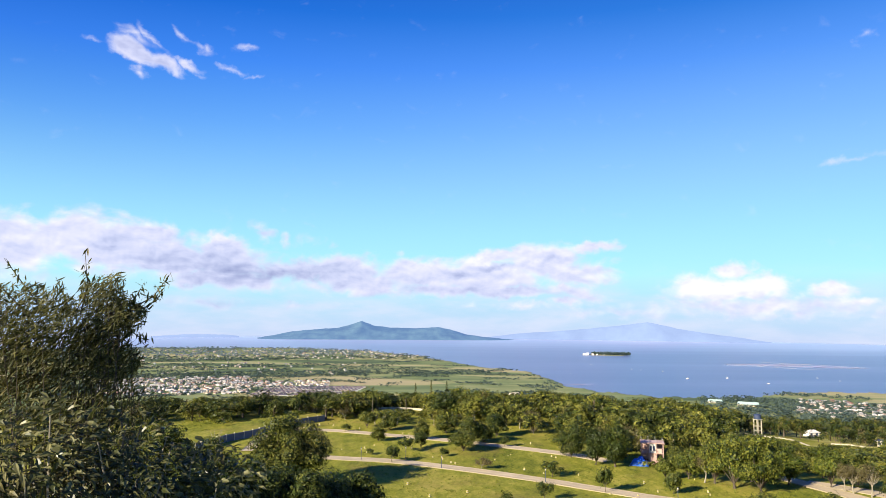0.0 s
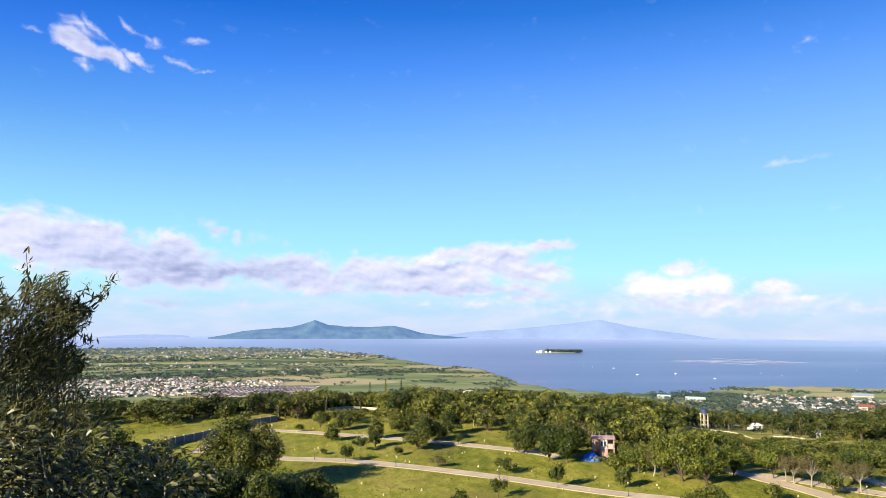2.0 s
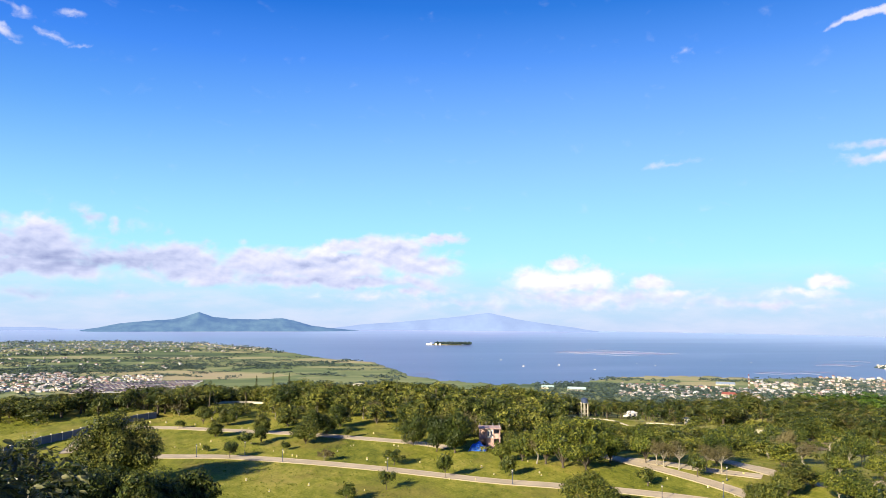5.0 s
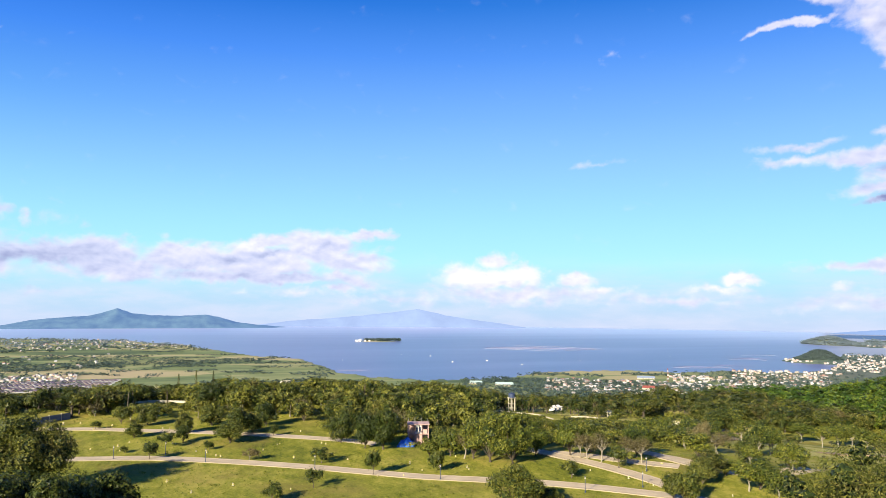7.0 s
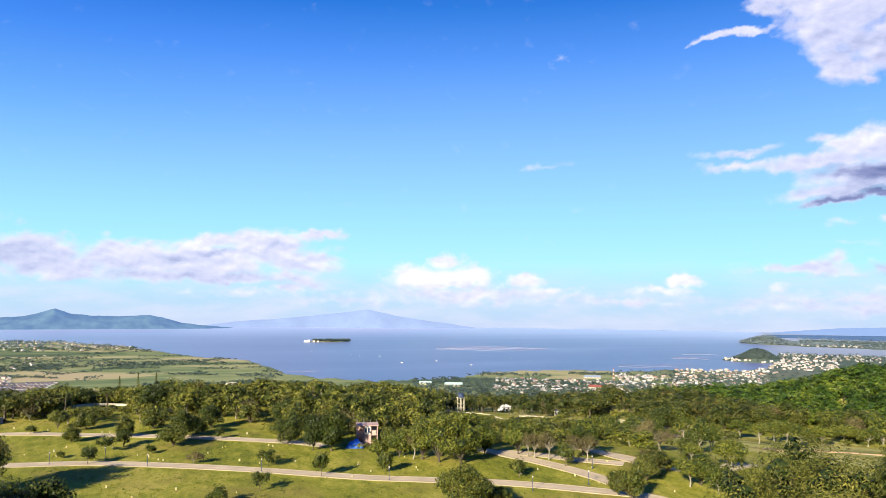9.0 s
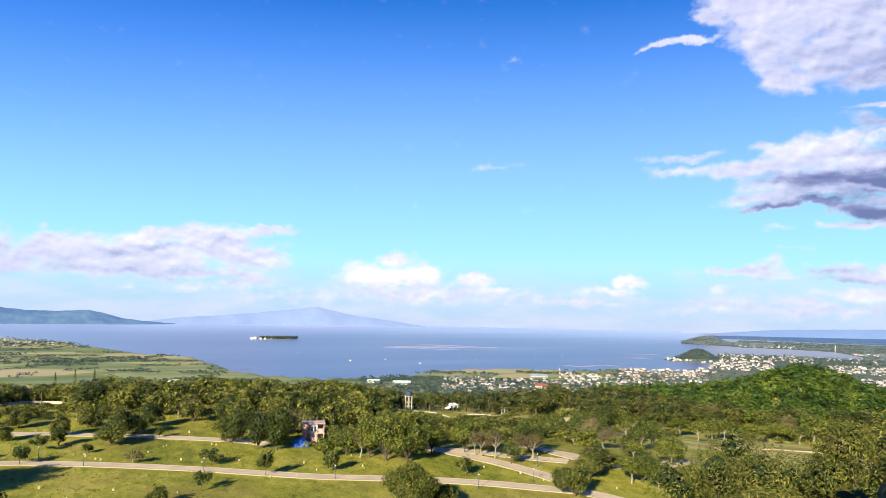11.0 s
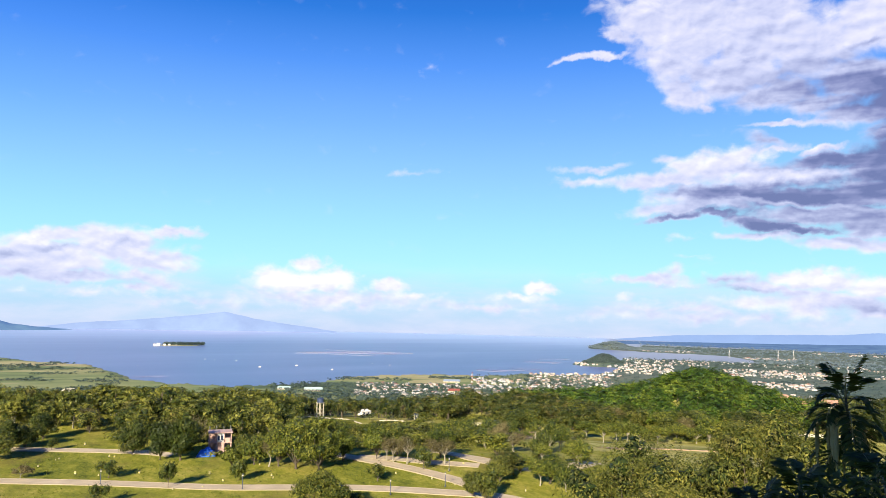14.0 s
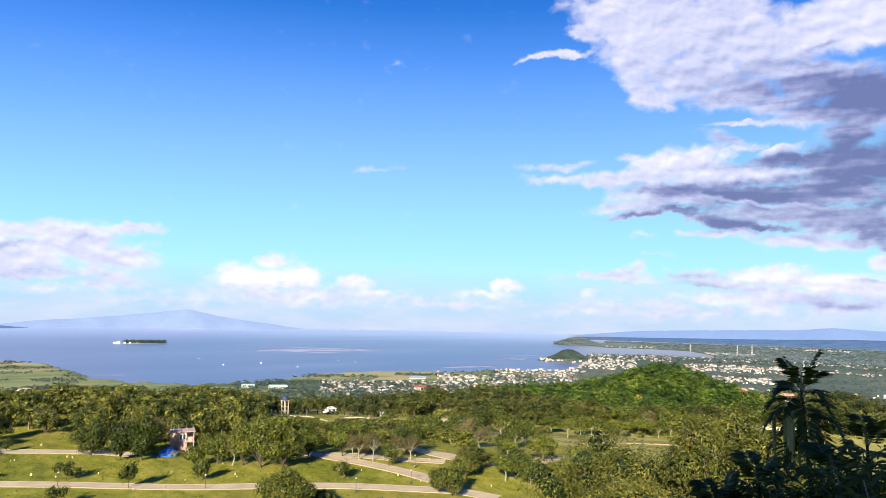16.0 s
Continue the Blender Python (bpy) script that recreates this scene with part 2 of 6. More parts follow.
    grey = g.math("MINIMUM", grey, 0.95)
    grey = g.math("MULTIPLY", grey, g.math("MULTIPLY_ADD", g.step(0.34, 0.66, layer), 0.6, 0.62))
    lit = g.math("SUBTRACT", g.math("ADD", lit, edge), g.math("MULTIPLY", grey, 0.8), clamp=True)
    cloud = g.ramp(lit, [(0.0, srgb(112, 122, 172)), (0.22, srgb(140, 147, 194)), (0.45, srgb(180, 187, 225)), (0.62, srgb(206, 211, 243)), (0.82, srgb(230, 230, 250)), (1.0, srgb(250, 249, 255))])
    veil = g.noise(g.put("ShaderNodeVectorMath", {0: flat, 1: (0.25, 1.0, 1.0)}, operation="MULTIPLY").outputs[0], 0.7, 6.0, 0.55).outputs[0]
    low = g.math("MULTIPLY", g.step(4.6, 0.4, el), g.step(0.3, 0.75, veil))
    clear = g.mix(g.math("MULTIPLY", low, 0.6), clear, (*srgb(224, 228, 248), 1))
    colour = g.mix(g.math("MULTIPLY", dense, 0.96), clear, cloud)
    back = g.put("ShaderNodeBackground", {0: colour, 1: AIR})
    g.link(back.outputs[0], g.put("ShaderNodeOutputWorld").inputs[0])


make_sky()
sun = new("sun", bpy.data.lights.new("sun", "SUN"))
sun.data.energy, sun.data.angle, sun.data.color = 5.0, radians(0.53), (0.97, 0.87, 0.67)
up, side = radians(SUN_UP), radians(SUN_FROM)
sun.matrix_basis = look((0, 0, 60), (-50 * math.cos(up) * math.sin(side), -50 * math.cos(up) * math.cos(side), 60 - 50 * math.sin(up)))


# ---- materials ----
def material(name, build):
    m = bpy.data.materials.new(name)
    m.use_nodes = True
    m.node_tree.nodes.clear()
    g = Graph(m.node_tree)
    g.link(build(g), g.put("ShaderNodeOutputMaterial").inputs[0])
    return m


def principled(g, colour, rough=0.6, metal=0.0, spec=0.4, bump_from=None, bump_by=0.1, bump_size=0.05):
    values = {"Base Color": colour, "Roughness": rough, "Metallic": metal, "Specular IOR Level": spec}
    if bump_from is not None:
        values["Normal"] = g.put("ShaderNodeBump", {"Strength": bump_by, "Distance": bump_size, "Height": bump_from}).outputs[0]
    return g.put("ShaderNodeBsdfPrincipled", values)


def place_of(g):
    return g.put("ShaderNodeNewGeometry").outputs["Position"]


def leaf_material(name, dark, mid, light, through=0.14, patch=0.05, rough=0.5, brown=0.0, gaps=0.0, brown_size=0.11, mixed=0.0):
    """Leaves that differ one from the next, tree from tree and patch from patch."""
    def build(g):
        one = g.put("ShaderNodeNewGeometry").outputs["Random Per Island"]
        whole = g.put("ShaderNodeObjectInfo").outputs["Random"]
        spread = g.noise(place_of(g), patch, 3.0).outputs[0]
        k = g.math("ADD", g.math("MULTIPLY_ADD", one, 0.38, 0.085), g.math("MULTIPLY", spread, 0.62))
        if mixed:                             # crown by crown
            tree = g.noise(g.put("ShaderNodeVectorMath", {0: place_of(g), 1: (1.0, 1.0, 0.3)}, operation="MULTIPLY").outputs[0], 0.13, 1.0).outputs[0]
            k = g.math("MULTIPLY_ADD", g.math("SUBTRACT", tree, 0.5), mixed, k)
        k = g.math("ADD", k, g.math("MULTIPLY", whole, 0.14), clamp=True)
        col = g.ramp(k, [(0.22, dark), (0.6, mid), (0.95, light)])
        if brown:
            spot = g.step(0.56, 0.70, g.noise(place_of(g), brown_size, 2.0).outputs[0])
            col = g.mix(g.math("MULTIPLY", spot, brown), col, g.ramp(one, [(0.1, (0.035, 0.026, 0.012)), (0.9, (0.16, 0.115, 0.05))]))
        shell = principled(g, col, rough, spec=0.18 if rough > 0.45 else 0.3)
        thin = g.put("ShaderNodeBsdfTranslucent", {0: g.mix(1.0, col, (1.5, 1.5, 0.7, 1), "MULTIPLY")})
        leaf = g.put("ShaderNodeMixShader", {0: through, 1: shell.outputs[0], 2: thin.outputs[0]}).outputs[0]
        if gaps:                              # a sprig is many small leaves with air between them
            air = g.put("ShaderNodeBsdfTransparent")
            hole = g.step(0.47, 0.53, g.noise(place_of(g), gaps, 2.0, 0.6).outputs[0])
            leaf = g.put("ShaderNodeMixShader", {0: hole, 1: leaf, 2: air.outputs[0]}).outputs[0]
        return leaf
    return material(name, build)


def plain_material(name, colour, rough=0.7, metal=0.0, spread=0.25, scale=2.0, spec=0.4):
    """A painted or mineral surface with blotches and grain."""
    def build(g):
        big = g.noise(place_of(g), scale * 0.2, 4.0).outputs[0]
        fine = g.noise(place_of(g), scale * 6, 3.0).outputs[0]
        k = g.math("ADD", g.math("MULTIPLY", big, 0.7), g.math("MULTIPLY", fine, 0.3))
        lo, hi = [tuple(min(1, c * f) for c in colour) for f in (1 - spread, 1 + spread)]
        return principled(g, g.ramp(k, [(0.3, lo), (0.7, hi)]), rough, metal, spec, fine, 0.2, 0.02).outputs[0]
    return material(name, build)


def lawn_build(g):
    p = place_of(g)
    long = g.put("ShaderNodeMapping", {0: p, 2: (0, 0, radians(-25)), 3: (1.0, 0.45, 1.0)}).outputs[0]
    big = g.noise(long, 0.055, 5.0, 0.6).outputs[0]
    mid = g.noise(long, 0.42, 6.0, 0.72).outputs[0]
    fine = g.noise(p, 2.2, 4.0, 0.75).outputs[0]
    k = g.math("ADD", g.math("MULTIPLY", big, 0.36), g.math("ADD", g.math("MULTIPLY", mid, 0.36), g.math("MULTIPLY", fine, 0.28)))
    grass = g.ramp(k, [(0.39, (0.055, 0.070, 0.009)), (0.455, (0.15, 0.162, 0.017)), (0.51, (0.215, 0.212, 0.026)), (0.575, (0.33, 0.29, 0.055))])
    dry = g.step(0.48, 0.64, g.noise(p, 0.045, 6.0, 0.65).outputs[0])
    col = g.mix(g.math("MULTIPLY", dry, 0.4), grass, (0.24, 0.17, 0.055, 1))
    east = g.put("ShaderNodeSeparateXYZ", {0: p}).outputs[0]
    parched = g.math("MULTIPLY", g.step(95.0, 175.0, east), g.step(0.38, 0.6, g.noise(long, 0.06, 5.0, 0.6).outputs[0]))
    col = g.mix(g.math("MULTIPLY", parched, 0.75), col, g.ramp(fine, [(0.35, (0.33, 0.30, 0.085)), (0.65, (0.56, 0.49, 0.19))]))
    return principled(g, col, 0.9, spec=0.1, bump_from=fine, bump_by=0.6, bump_size=0.12).outputs[0]


def plain_build(g):
    p = place_of(g)
    lie = g.put("ShaderNodeMapping", {0: p, 2: (0, 0, radians(10)), 3: (0.4, 1.0, 1.0)}).outputs[0]
    big = g.noise(lie, 0.0042, 6.0, 0.6, 0.6).outputs[0]
    mid = g.noise(lie, 0.02, 4.0, 0.6).outputs[0]
    cells = g.put("ShaderNodeTexVoronoi", {"Vector": lie, "Scale": 0.009, "Randomness": 0.9}).outputs["Color"]
    cell = g.put("ShaderNodeSeparateColor", {0: cells}).outputs[0]
    k = g.math("ADD", g.math("MULTIPLY", big, 0.6), g.math("ADD", g.math("MULTIPLY", mid, 0.25), g.math("MULTIPLY", cell, 0.16)))
    col = g.ramp(k, [(0.36, (0.075, 0.105, 0.055)), (0.45, (0.15, 0.19, 0.08)), (0.52, (0.235, 0.25, 0.11)), (0.58, (0.35, 0.31, 0.155)), (0.72, (0.42, 0.33, 0.20))])
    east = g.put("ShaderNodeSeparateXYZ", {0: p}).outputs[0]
    # blue-grey towards the east: valley haze painted into the ground colour
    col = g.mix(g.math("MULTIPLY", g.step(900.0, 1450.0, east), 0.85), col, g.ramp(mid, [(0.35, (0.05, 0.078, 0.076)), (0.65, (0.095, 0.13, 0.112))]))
    return principled(g, col, 0.9, spec=0.1).outputs[0]


def water_build(g):
    p = place_of(g)
    lie = g.put("ShaderNodeMapping", {0: p, 3: (0.5, 1.0, 1.0)}).outputs[0]
    wave = g.noise(lie, 0.22, 5.0, 0.65).outputs[0]
    streak = g.put("ShaderNodeMapping", {0: p, 2: (0, 0, radians(38)), 3: (0.22, 1.0, 1.0)}).outputs[0]
    tone = g.noise(streak, 0.0035, 5.0, 0.6, 0.5).outputs[0]
    east, north, _ = g.put("ShaderNodeSeparateXYZ", {0: p}).outputs
    bay_sheen = g.step(0.0, 160.0, g.math("MULTIPLY_ADD", north, -1.03, east))
    col = g.ramp(tone, [(0.35, (0.092, 0.104, 0.235)), (0.5, (0.115, 0.126, 0.265)), (0.66, (0.155, 0.168, 0.315))])
    # lighter to the west: reflected sky put into the water colour
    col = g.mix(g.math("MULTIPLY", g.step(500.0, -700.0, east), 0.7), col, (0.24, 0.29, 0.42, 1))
    # paler with distance: haze towards the horizon painted into the base colour
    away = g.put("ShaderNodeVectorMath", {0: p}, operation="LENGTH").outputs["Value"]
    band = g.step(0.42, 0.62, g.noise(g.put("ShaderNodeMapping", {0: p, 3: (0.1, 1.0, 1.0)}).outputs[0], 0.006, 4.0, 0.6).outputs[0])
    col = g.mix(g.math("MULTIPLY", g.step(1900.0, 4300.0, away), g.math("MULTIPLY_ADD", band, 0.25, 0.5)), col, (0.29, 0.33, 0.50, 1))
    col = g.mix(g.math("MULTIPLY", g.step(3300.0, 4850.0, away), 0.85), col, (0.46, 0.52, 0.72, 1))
    # pale grey in the eastern bay stands in for reflected low sky
    col = g.mix(bay_sheen, col, g.ramp(tone, [(0.35, (0.24, 0.27, 0.33)), (0.65, (0.31, 0.33, 0.39))]))
    return principled(g, col, g.ramp(bay_sheen, [(0.0, (0.3, 0.3, 0.3)), (1.0, (0.45, 0.45, 0.45))]), spec=0.6, bump_from=wave, bump_by=0.22, bump_size=0.4).outputs[0]


def random_build(stops, rough=0.75):
    def build(g):
        one = g.put("ShaderNodeNewGeometry").outputs["Random Per Island"]
        stain = g.noise(place_of(g), 0.5, 4.0).outputs[0]
        col = g.ramp(one, stops, "CONSTANT")
        col = g.mix(g.math("MULTIPLY", stain, 0.35), col, (0.2, 0.18, 0.16, 1), "MULTIPLY")
        return principled(g, col, rough).outputs[0]
    return build


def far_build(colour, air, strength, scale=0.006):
    """Far-off slopes, woods and clearings; emission adds the haze of kilometres of bright air."""
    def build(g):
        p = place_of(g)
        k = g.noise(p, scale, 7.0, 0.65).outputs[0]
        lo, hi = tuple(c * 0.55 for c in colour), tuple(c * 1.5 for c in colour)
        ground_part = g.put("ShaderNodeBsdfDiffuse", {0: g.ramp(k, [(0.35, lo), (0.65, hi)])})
        haze_glow = g.put("ShaderNodeEmission", {0: (*air, 1), 1: strength * AIR})
        return g.put("ShaderNodeAddShader", {0: ground_part.outputs[0], 1: haze_glow.outputs[0]}).outputs[0]
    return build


LAWN = material("lawn", lawn_build)
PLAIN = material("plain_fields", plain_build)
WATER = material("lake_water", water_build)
LEAF_SMALL = leaf_material("lawn_tree_leaves", (0.013, 0.023, 0.004), (0.046, 0.062, 0.010), (0.165, 0.158, 0.025), gaps=5)
LEAF_DARK = leaf_material("dark_leaves", (0.01, 0.019, 0.004), (0.042, 0.057, 0.010), (0.15, 0.147, 0.025), brown=0.35, gaps=3.6)
LEAF_BRIGHT = leaf_material("bright_leaves", (0.011, 0.020, 0.004), (0.064, 0.085, 0.012), (0.215, 0.205, 0.03), gaps=3.4)
LEAF_DRY = leaf_material("dry_leaves", (0.049, 0.0385, 0.0175), (0.091, 0.077, 0.0315), (0.176, 0.144, 0.064), gaps=5)
LEAF_WOOD = leaf_material("forest_leaves", (0.007, 0.012, 0.003), (0.046, 0.061, 0.010), (0.195, 0.187, 0.032), patch=0.03, brown=0.5, gaps=2.4, mixed=1.1)
LEAF_BELT = leaf_material("dark_forest_leaves", (0.008, 0.014, 0.004), (0.033, 0.045, 0.009), (0.14, 0.135, 0.028), patch=0.03, brown=0.6, gaps=2.4, mixed=0.7)
LEAF_HILL = leaf_material("hill_leaves", (0.007, 0.017, 0.003), (0.040, 0.080, 0.010), (0.155, 0.185, 0.022), patch=0.03, gaps=1.7, mixed=1.0)
# next three: haze painted into the leaves, bluer and paler the farther off
LEAF_FAR_HAZE = leaf_material("far_hazed_leaves", (0.03, 0.05, 0.048), (0.05, 0.076, 0.068), (0.085, 0.114, 0.09), 0.1, 0.01)
LEAF_VALLEY_HAZE = leaf_material("valley_hazed_leaves", (0.045, 0.068, 0.066), (0.066, 0.094, 0.088), (0.10, 0.13, 0.112), 0.1, 0.01)
LEAF_HAZE = leaf_material("shore_hazed_leaves", (0.10, 0.13, 0.16), (0.12, 0.158, 0.182), (0.15, 0.188, 0.20), 0.1, 0.01)
LEAF_REED = leaf_material("narrow_leaves", (0.022, 0.024, 0.009), (0.075, 0.074, 0.024), (0.24, 0.215, 0.095), 0.3, 1.5, brown=0.95, brown_size=1.3)
LEAF_BROAD = leaf_material("broad_leaves", (0.016, 0.02, 0.006), (0.05, 0.056, 0.017), (0.225, 0.21, 0.095), 0.25, 1.5, 0.36, brown=0.5, brown_size=1.1)
LEAF_MANGO = leaf_material("olive_leaves", (0.018, 0.026, 0.005), (0.075, 0.088, 0.016), (0.30, 0.27, 0.055), 0.3, 0.35, brown=0.45, brown_size=0.8)
LEAF_FROND = leaf_material("frond_leaves", (0.032, 0.04, 0.010), (0.06, 0.072, 0.018), (0.12, 0.128, 0.034), 0.35, 1.0, 0.6)
POD = plain_material("yellow_brown_pod", (0.34, 0.28, 0.11), 0.55, spread=0.3, scale=8)
STALK = plain_material("yellowed_stalk", (0.24, 0.21, 0.085), 0.6, spread=0.3, scale=6)
BARK_DARK = plain_material("dark_bark", (0.05, 0.045, 0.03), 0.9, spread=0.4, scale=4)
GRASS = leaf_material("grass_blades", (0.05, 0.07, 0.01), (0.13, 0.15, 0.02), (0.22, 0.21, 0.035), 0.3, 0.2)
# crown hearts: the shade between the sprigs put in as a darker leaf colour
LEAF_HEART_SHADE = leaf_material("inner_leaf_shade", (0.009, 0.016, 0.004), (0.018, 0.03, 0.007), (0.032, 0.046, 0.011), 0.05, gaps=3)
BARK = plain_material("bark", (0.085, 0.066, 0.046), 0.9, spread=0.4, scale=4)
BARK_PALE = plain_material("pale_bark", (0.24, 0.21, 0.155), 0.9, spread=0.3, scale=4)
CONCRETE = plain_material("road_concrete", (0.46, 0.365, 0.235), 0.85, spread=0.22, scale=1.2)
KERB = plain_material("kerb_concrete", (0.30, 0.25, 0.165), 0.85, spread=0.2, scale=2)
WALL_DARK = plain_material("weathered_panel", (0.11, 0.12, 0.155), 0.85, spread=0.25, scale=2)
WHITE = plain_material("white_paint", (0.62, 0.58, 0.52), 0.6, spread=0.12, scale=1)
PINK = plain_material("pink_plaster", (0.44, 0.29, 0.245), 0.8, spread=0.25, scale=1.5)
CREAM = plain_material("cream_stone", (0.45, 0.40, 0.30), 0.85, spread=0.2, scale=1)
TARP = plain_material("blue_tarpaulin", (0.02, 0.12, 0.55), 0.4, spread=0.3, scale=2)
STEEL = plain_material("grey_steel", (0.35, 0.35, 0.36), 0.5, 0.6, 0.2)
TANK = plain_material("dark_blue_tank", (0.035, 0.05, 0.10), 0.45, spread=0.3)
RED = plain_material("red_paint", (0.24, 0.07, 0.05), 0.6, spread=0.2)
ROOF_PINK = plain_material("pinkish_roof", (0.46, 0.25, 0.17), 0.7, spread=0.2)
ROOF_BLUE = plain_material("blue_grey_roof", (0.20, 0.24, 0.31), 0.55, spread=0.15)
ROOF_GREEN = plain_material("pale_green_roof", (0.34, 0.44, 0.41), 0.6, spread=0.15)
YELLOW = plain_material("yellow_flower", (0.75, 0.62, 0.10), 0.7, spread=0.2)
EARTH = plain_material("bare_earth", (0.34, 0.23, 0.13), 0.95, spread=0.3, scale=0.6)
FOAM = plain_material("fish_pen_line", (0.27, 0.27, 0.335), 0.8, spread=0.1, scale=0.05)
NETS = plain_material("floating_nets", (0.34, 0.34, 0.46), 0.7, spread=0.3, scale=0.1)
HOUSE_WALL = material("town_walls", random_build([(0.0, (0.54, 0.50, 0.45)), (0.4, (0.47, 0.40, 0.32)), (0.6, (0.45, 0.45, 0.46)), (0.78, (0.42, 0.32, 0.26)), (0.9, (0.28, 0.27, 0.27))]))
HOUSE_ROOF = material("town_roofs", random_build([(0.0, (0.56, 0.54, 0.52)), (0.26, (0.30, 0.16, 0.12)), (0.44, (0.36, 0.34, 0.32)), (0.6, (0.48, 0.42, 0.36)), (0.72, (0.19, 0.20, 0.22)), (0.86, (0.42, 0.31, 0.25))]))
ROW_ROOF = material("row_house_roofs", random_build([(0.0, (0.10, 0.08, 0.13)), (0.5, (0.14, 0.10, 0.14)), (0.8, (0.18, 0.14, 0.16))]))
# the second colour of each is haze, given off by the slope itself
MOUNTAIN_NEAR = material("island_slopes_hazed", far_build((0.045, 0.07, 0.05), srgb(92, 128, 188), 0.84, 0.012))
MOUNTAIN_FAR = material("far_slopes_hazed", far_build((0.03, 0.04, 0.05), srgb(168, 190, 236), 0.95))
MOUNTAIN_RIGHT = material("far_ridge_slopes_hazed", far_build((0.012, 0.018, 0.024), srgb(152, 180, 230), 1.0))
SHORE_FAR = material("far_shore_woods_hazed", far_build((0.03, 0.05, 0.05), srgb(92, 120, 172), 0.85, 0.01))


# ---- building tools ----
def mesh_of(name, verts, faces, mats, index=None, soft=False):
    """A mesh from vertices and faces that all have the same number of corners."""
    verts, faces = np.asarray(verts, np.float32), np.asarray(faces, np.int32)
    me = bpy.data.meshes.new(name)
    n, k = faces.shape
    me.vertices.add(len(verts))
    me.vertices.foreach_set("co", verts.ravel())
    me.loops.add(n * k)
    me.loops.foreach_set("vertex_index", faces.ravel())
    me.polygons.add(n)
    me.polygons.foreach_set("loop_start", np.arange(n, dtype=np.int32) * k)
    if index is not None:
        me.polygons.foreach_set("material_index", np.asarray(index, np.int32))
    me.polygons.foreach_set("use_smooth", np.full(n, soft, bool))
    for m in mats if isinstance(mats, (list, tuple)) else [mats]:
        me.materials.append(m)
    me.update(calc_edges=True)
    return me


def part(name, data, mat=None, parent=None, label=""):
    """Links a bmesh, or a finished mesh, as one object under a thing."""
    if isinstance(data, bmesh.types.BMesh):
        me = bpy.data.meshes.new(name)
        data.to_mesh(me)
        data.free()
        me.materials.append(mat)
        data = me
    ob = new(name, data)
    ob.parent = parent
    return tagged(ob, label) if label else ob


def thing(name, m, label, category, group="", kind=""):
    ob = new(name)
    ob.matrix_basis = m
    return tagged(ob, label, category, group, kind)


def joined(pieces):
    """Several (verts, faces) made one."""
    vs, fs, at = [], [], 0
    for v, f in pieces:
        vs.append(v), fs.append(np.asarray(f) + at)
        at += len(v)
    return np.concatenate(vs), np.concatenate(fs)


def tube(points, radii, sides=6):
    """A tapered limb along points, as quads."""
    points = np.asarray(points, float)
    vs, fs = [], []
    ring = np.linspace(0, 2 * math.pi, sides, endpoint=False)
    for i, p in enumerate(points):
        along = points[min(i + 1, len(points) - 1)] - points[max(i - 1, 0)]
        along = along / (np.linalg.norm(along) + 1e-9)
        a = np.cross(along, (0.31, 0.95, 0.05))
        a /= np.linalg.norm(a) + 1e-9
        b = np.cross(along, a)
        vs.append(p + radii[i] * (np.cos(ring)[:, None] * a + np.sin(ring)[:, None] * b))
    for i in range(len(points) - 1):
        for j in range(sides):
            k = (j + 1) % sides
            fs.append((i * sides + j, i * sides + k, (i + 1) * sides + k, (i + 1) * sides + j))
    return np.concatenate(vs), np.array(fs)


def leaves(at, facing, size, rng, aspect=0.55, fold=0.14, along=None):
    """One folded leaf or sprig at each point."""
    n = len(at)
    facing = facing / (np.linalg.norm(facing, axis=1, keepdims=True) + 1e-9)
    t = rng.normal(size=(n, 3)) if along is None else along
    t = t - facing * (t * facing).sum(1, keepdims=True)
    t /= np.linalg.norm(t, axis=1, keepdims=True) + 1e-9
    s = np.cross(facing, t)
    size = (np.ones(n) * size * rng.uniform(0.65, 1.3, n))[:, None]
    v = np.stack([at - t * size * 0.5, at + s * size * aspect * 0.5 + facing * size * fold, at + t * size * 0.5, at - s * size * aspect * 0.5 + facing * size * fold], 1)
    return v.reshape(-1, 3), np.arange(n * 4).reshape(n, 4)


def sphere_ways(n, rng, low=-0.5):
    z = rng.uniform(low, 1, n)
    a = rng.uniform(0, 2 * math.pi, n)
    r = np.sqrt(np.clip(1 - z * z, 0, 1))
    return np.stack([r * np.cos(a), r * np.sin(a), z], 1)


def round_block(fine):
    """A ball of a few quads."""
    bm = bmesh.new()
    bmesh.ops.create_cube(bm, size=1.0)
    if fine:
        bmesh.ops.subdivide_edges(bm, edges=bm.edges[:], cuts=1, use_grid_fill=True)
    bm.verts.index_update()
    v = np.array([tuple(w.co.normalized()) for w in bm.verts])
    f = np.array([[w.index for w in face.verts] for face in bm.faces])
    bm.free()
    return v, f


BALLS = [round_block(False), round_block(True)]


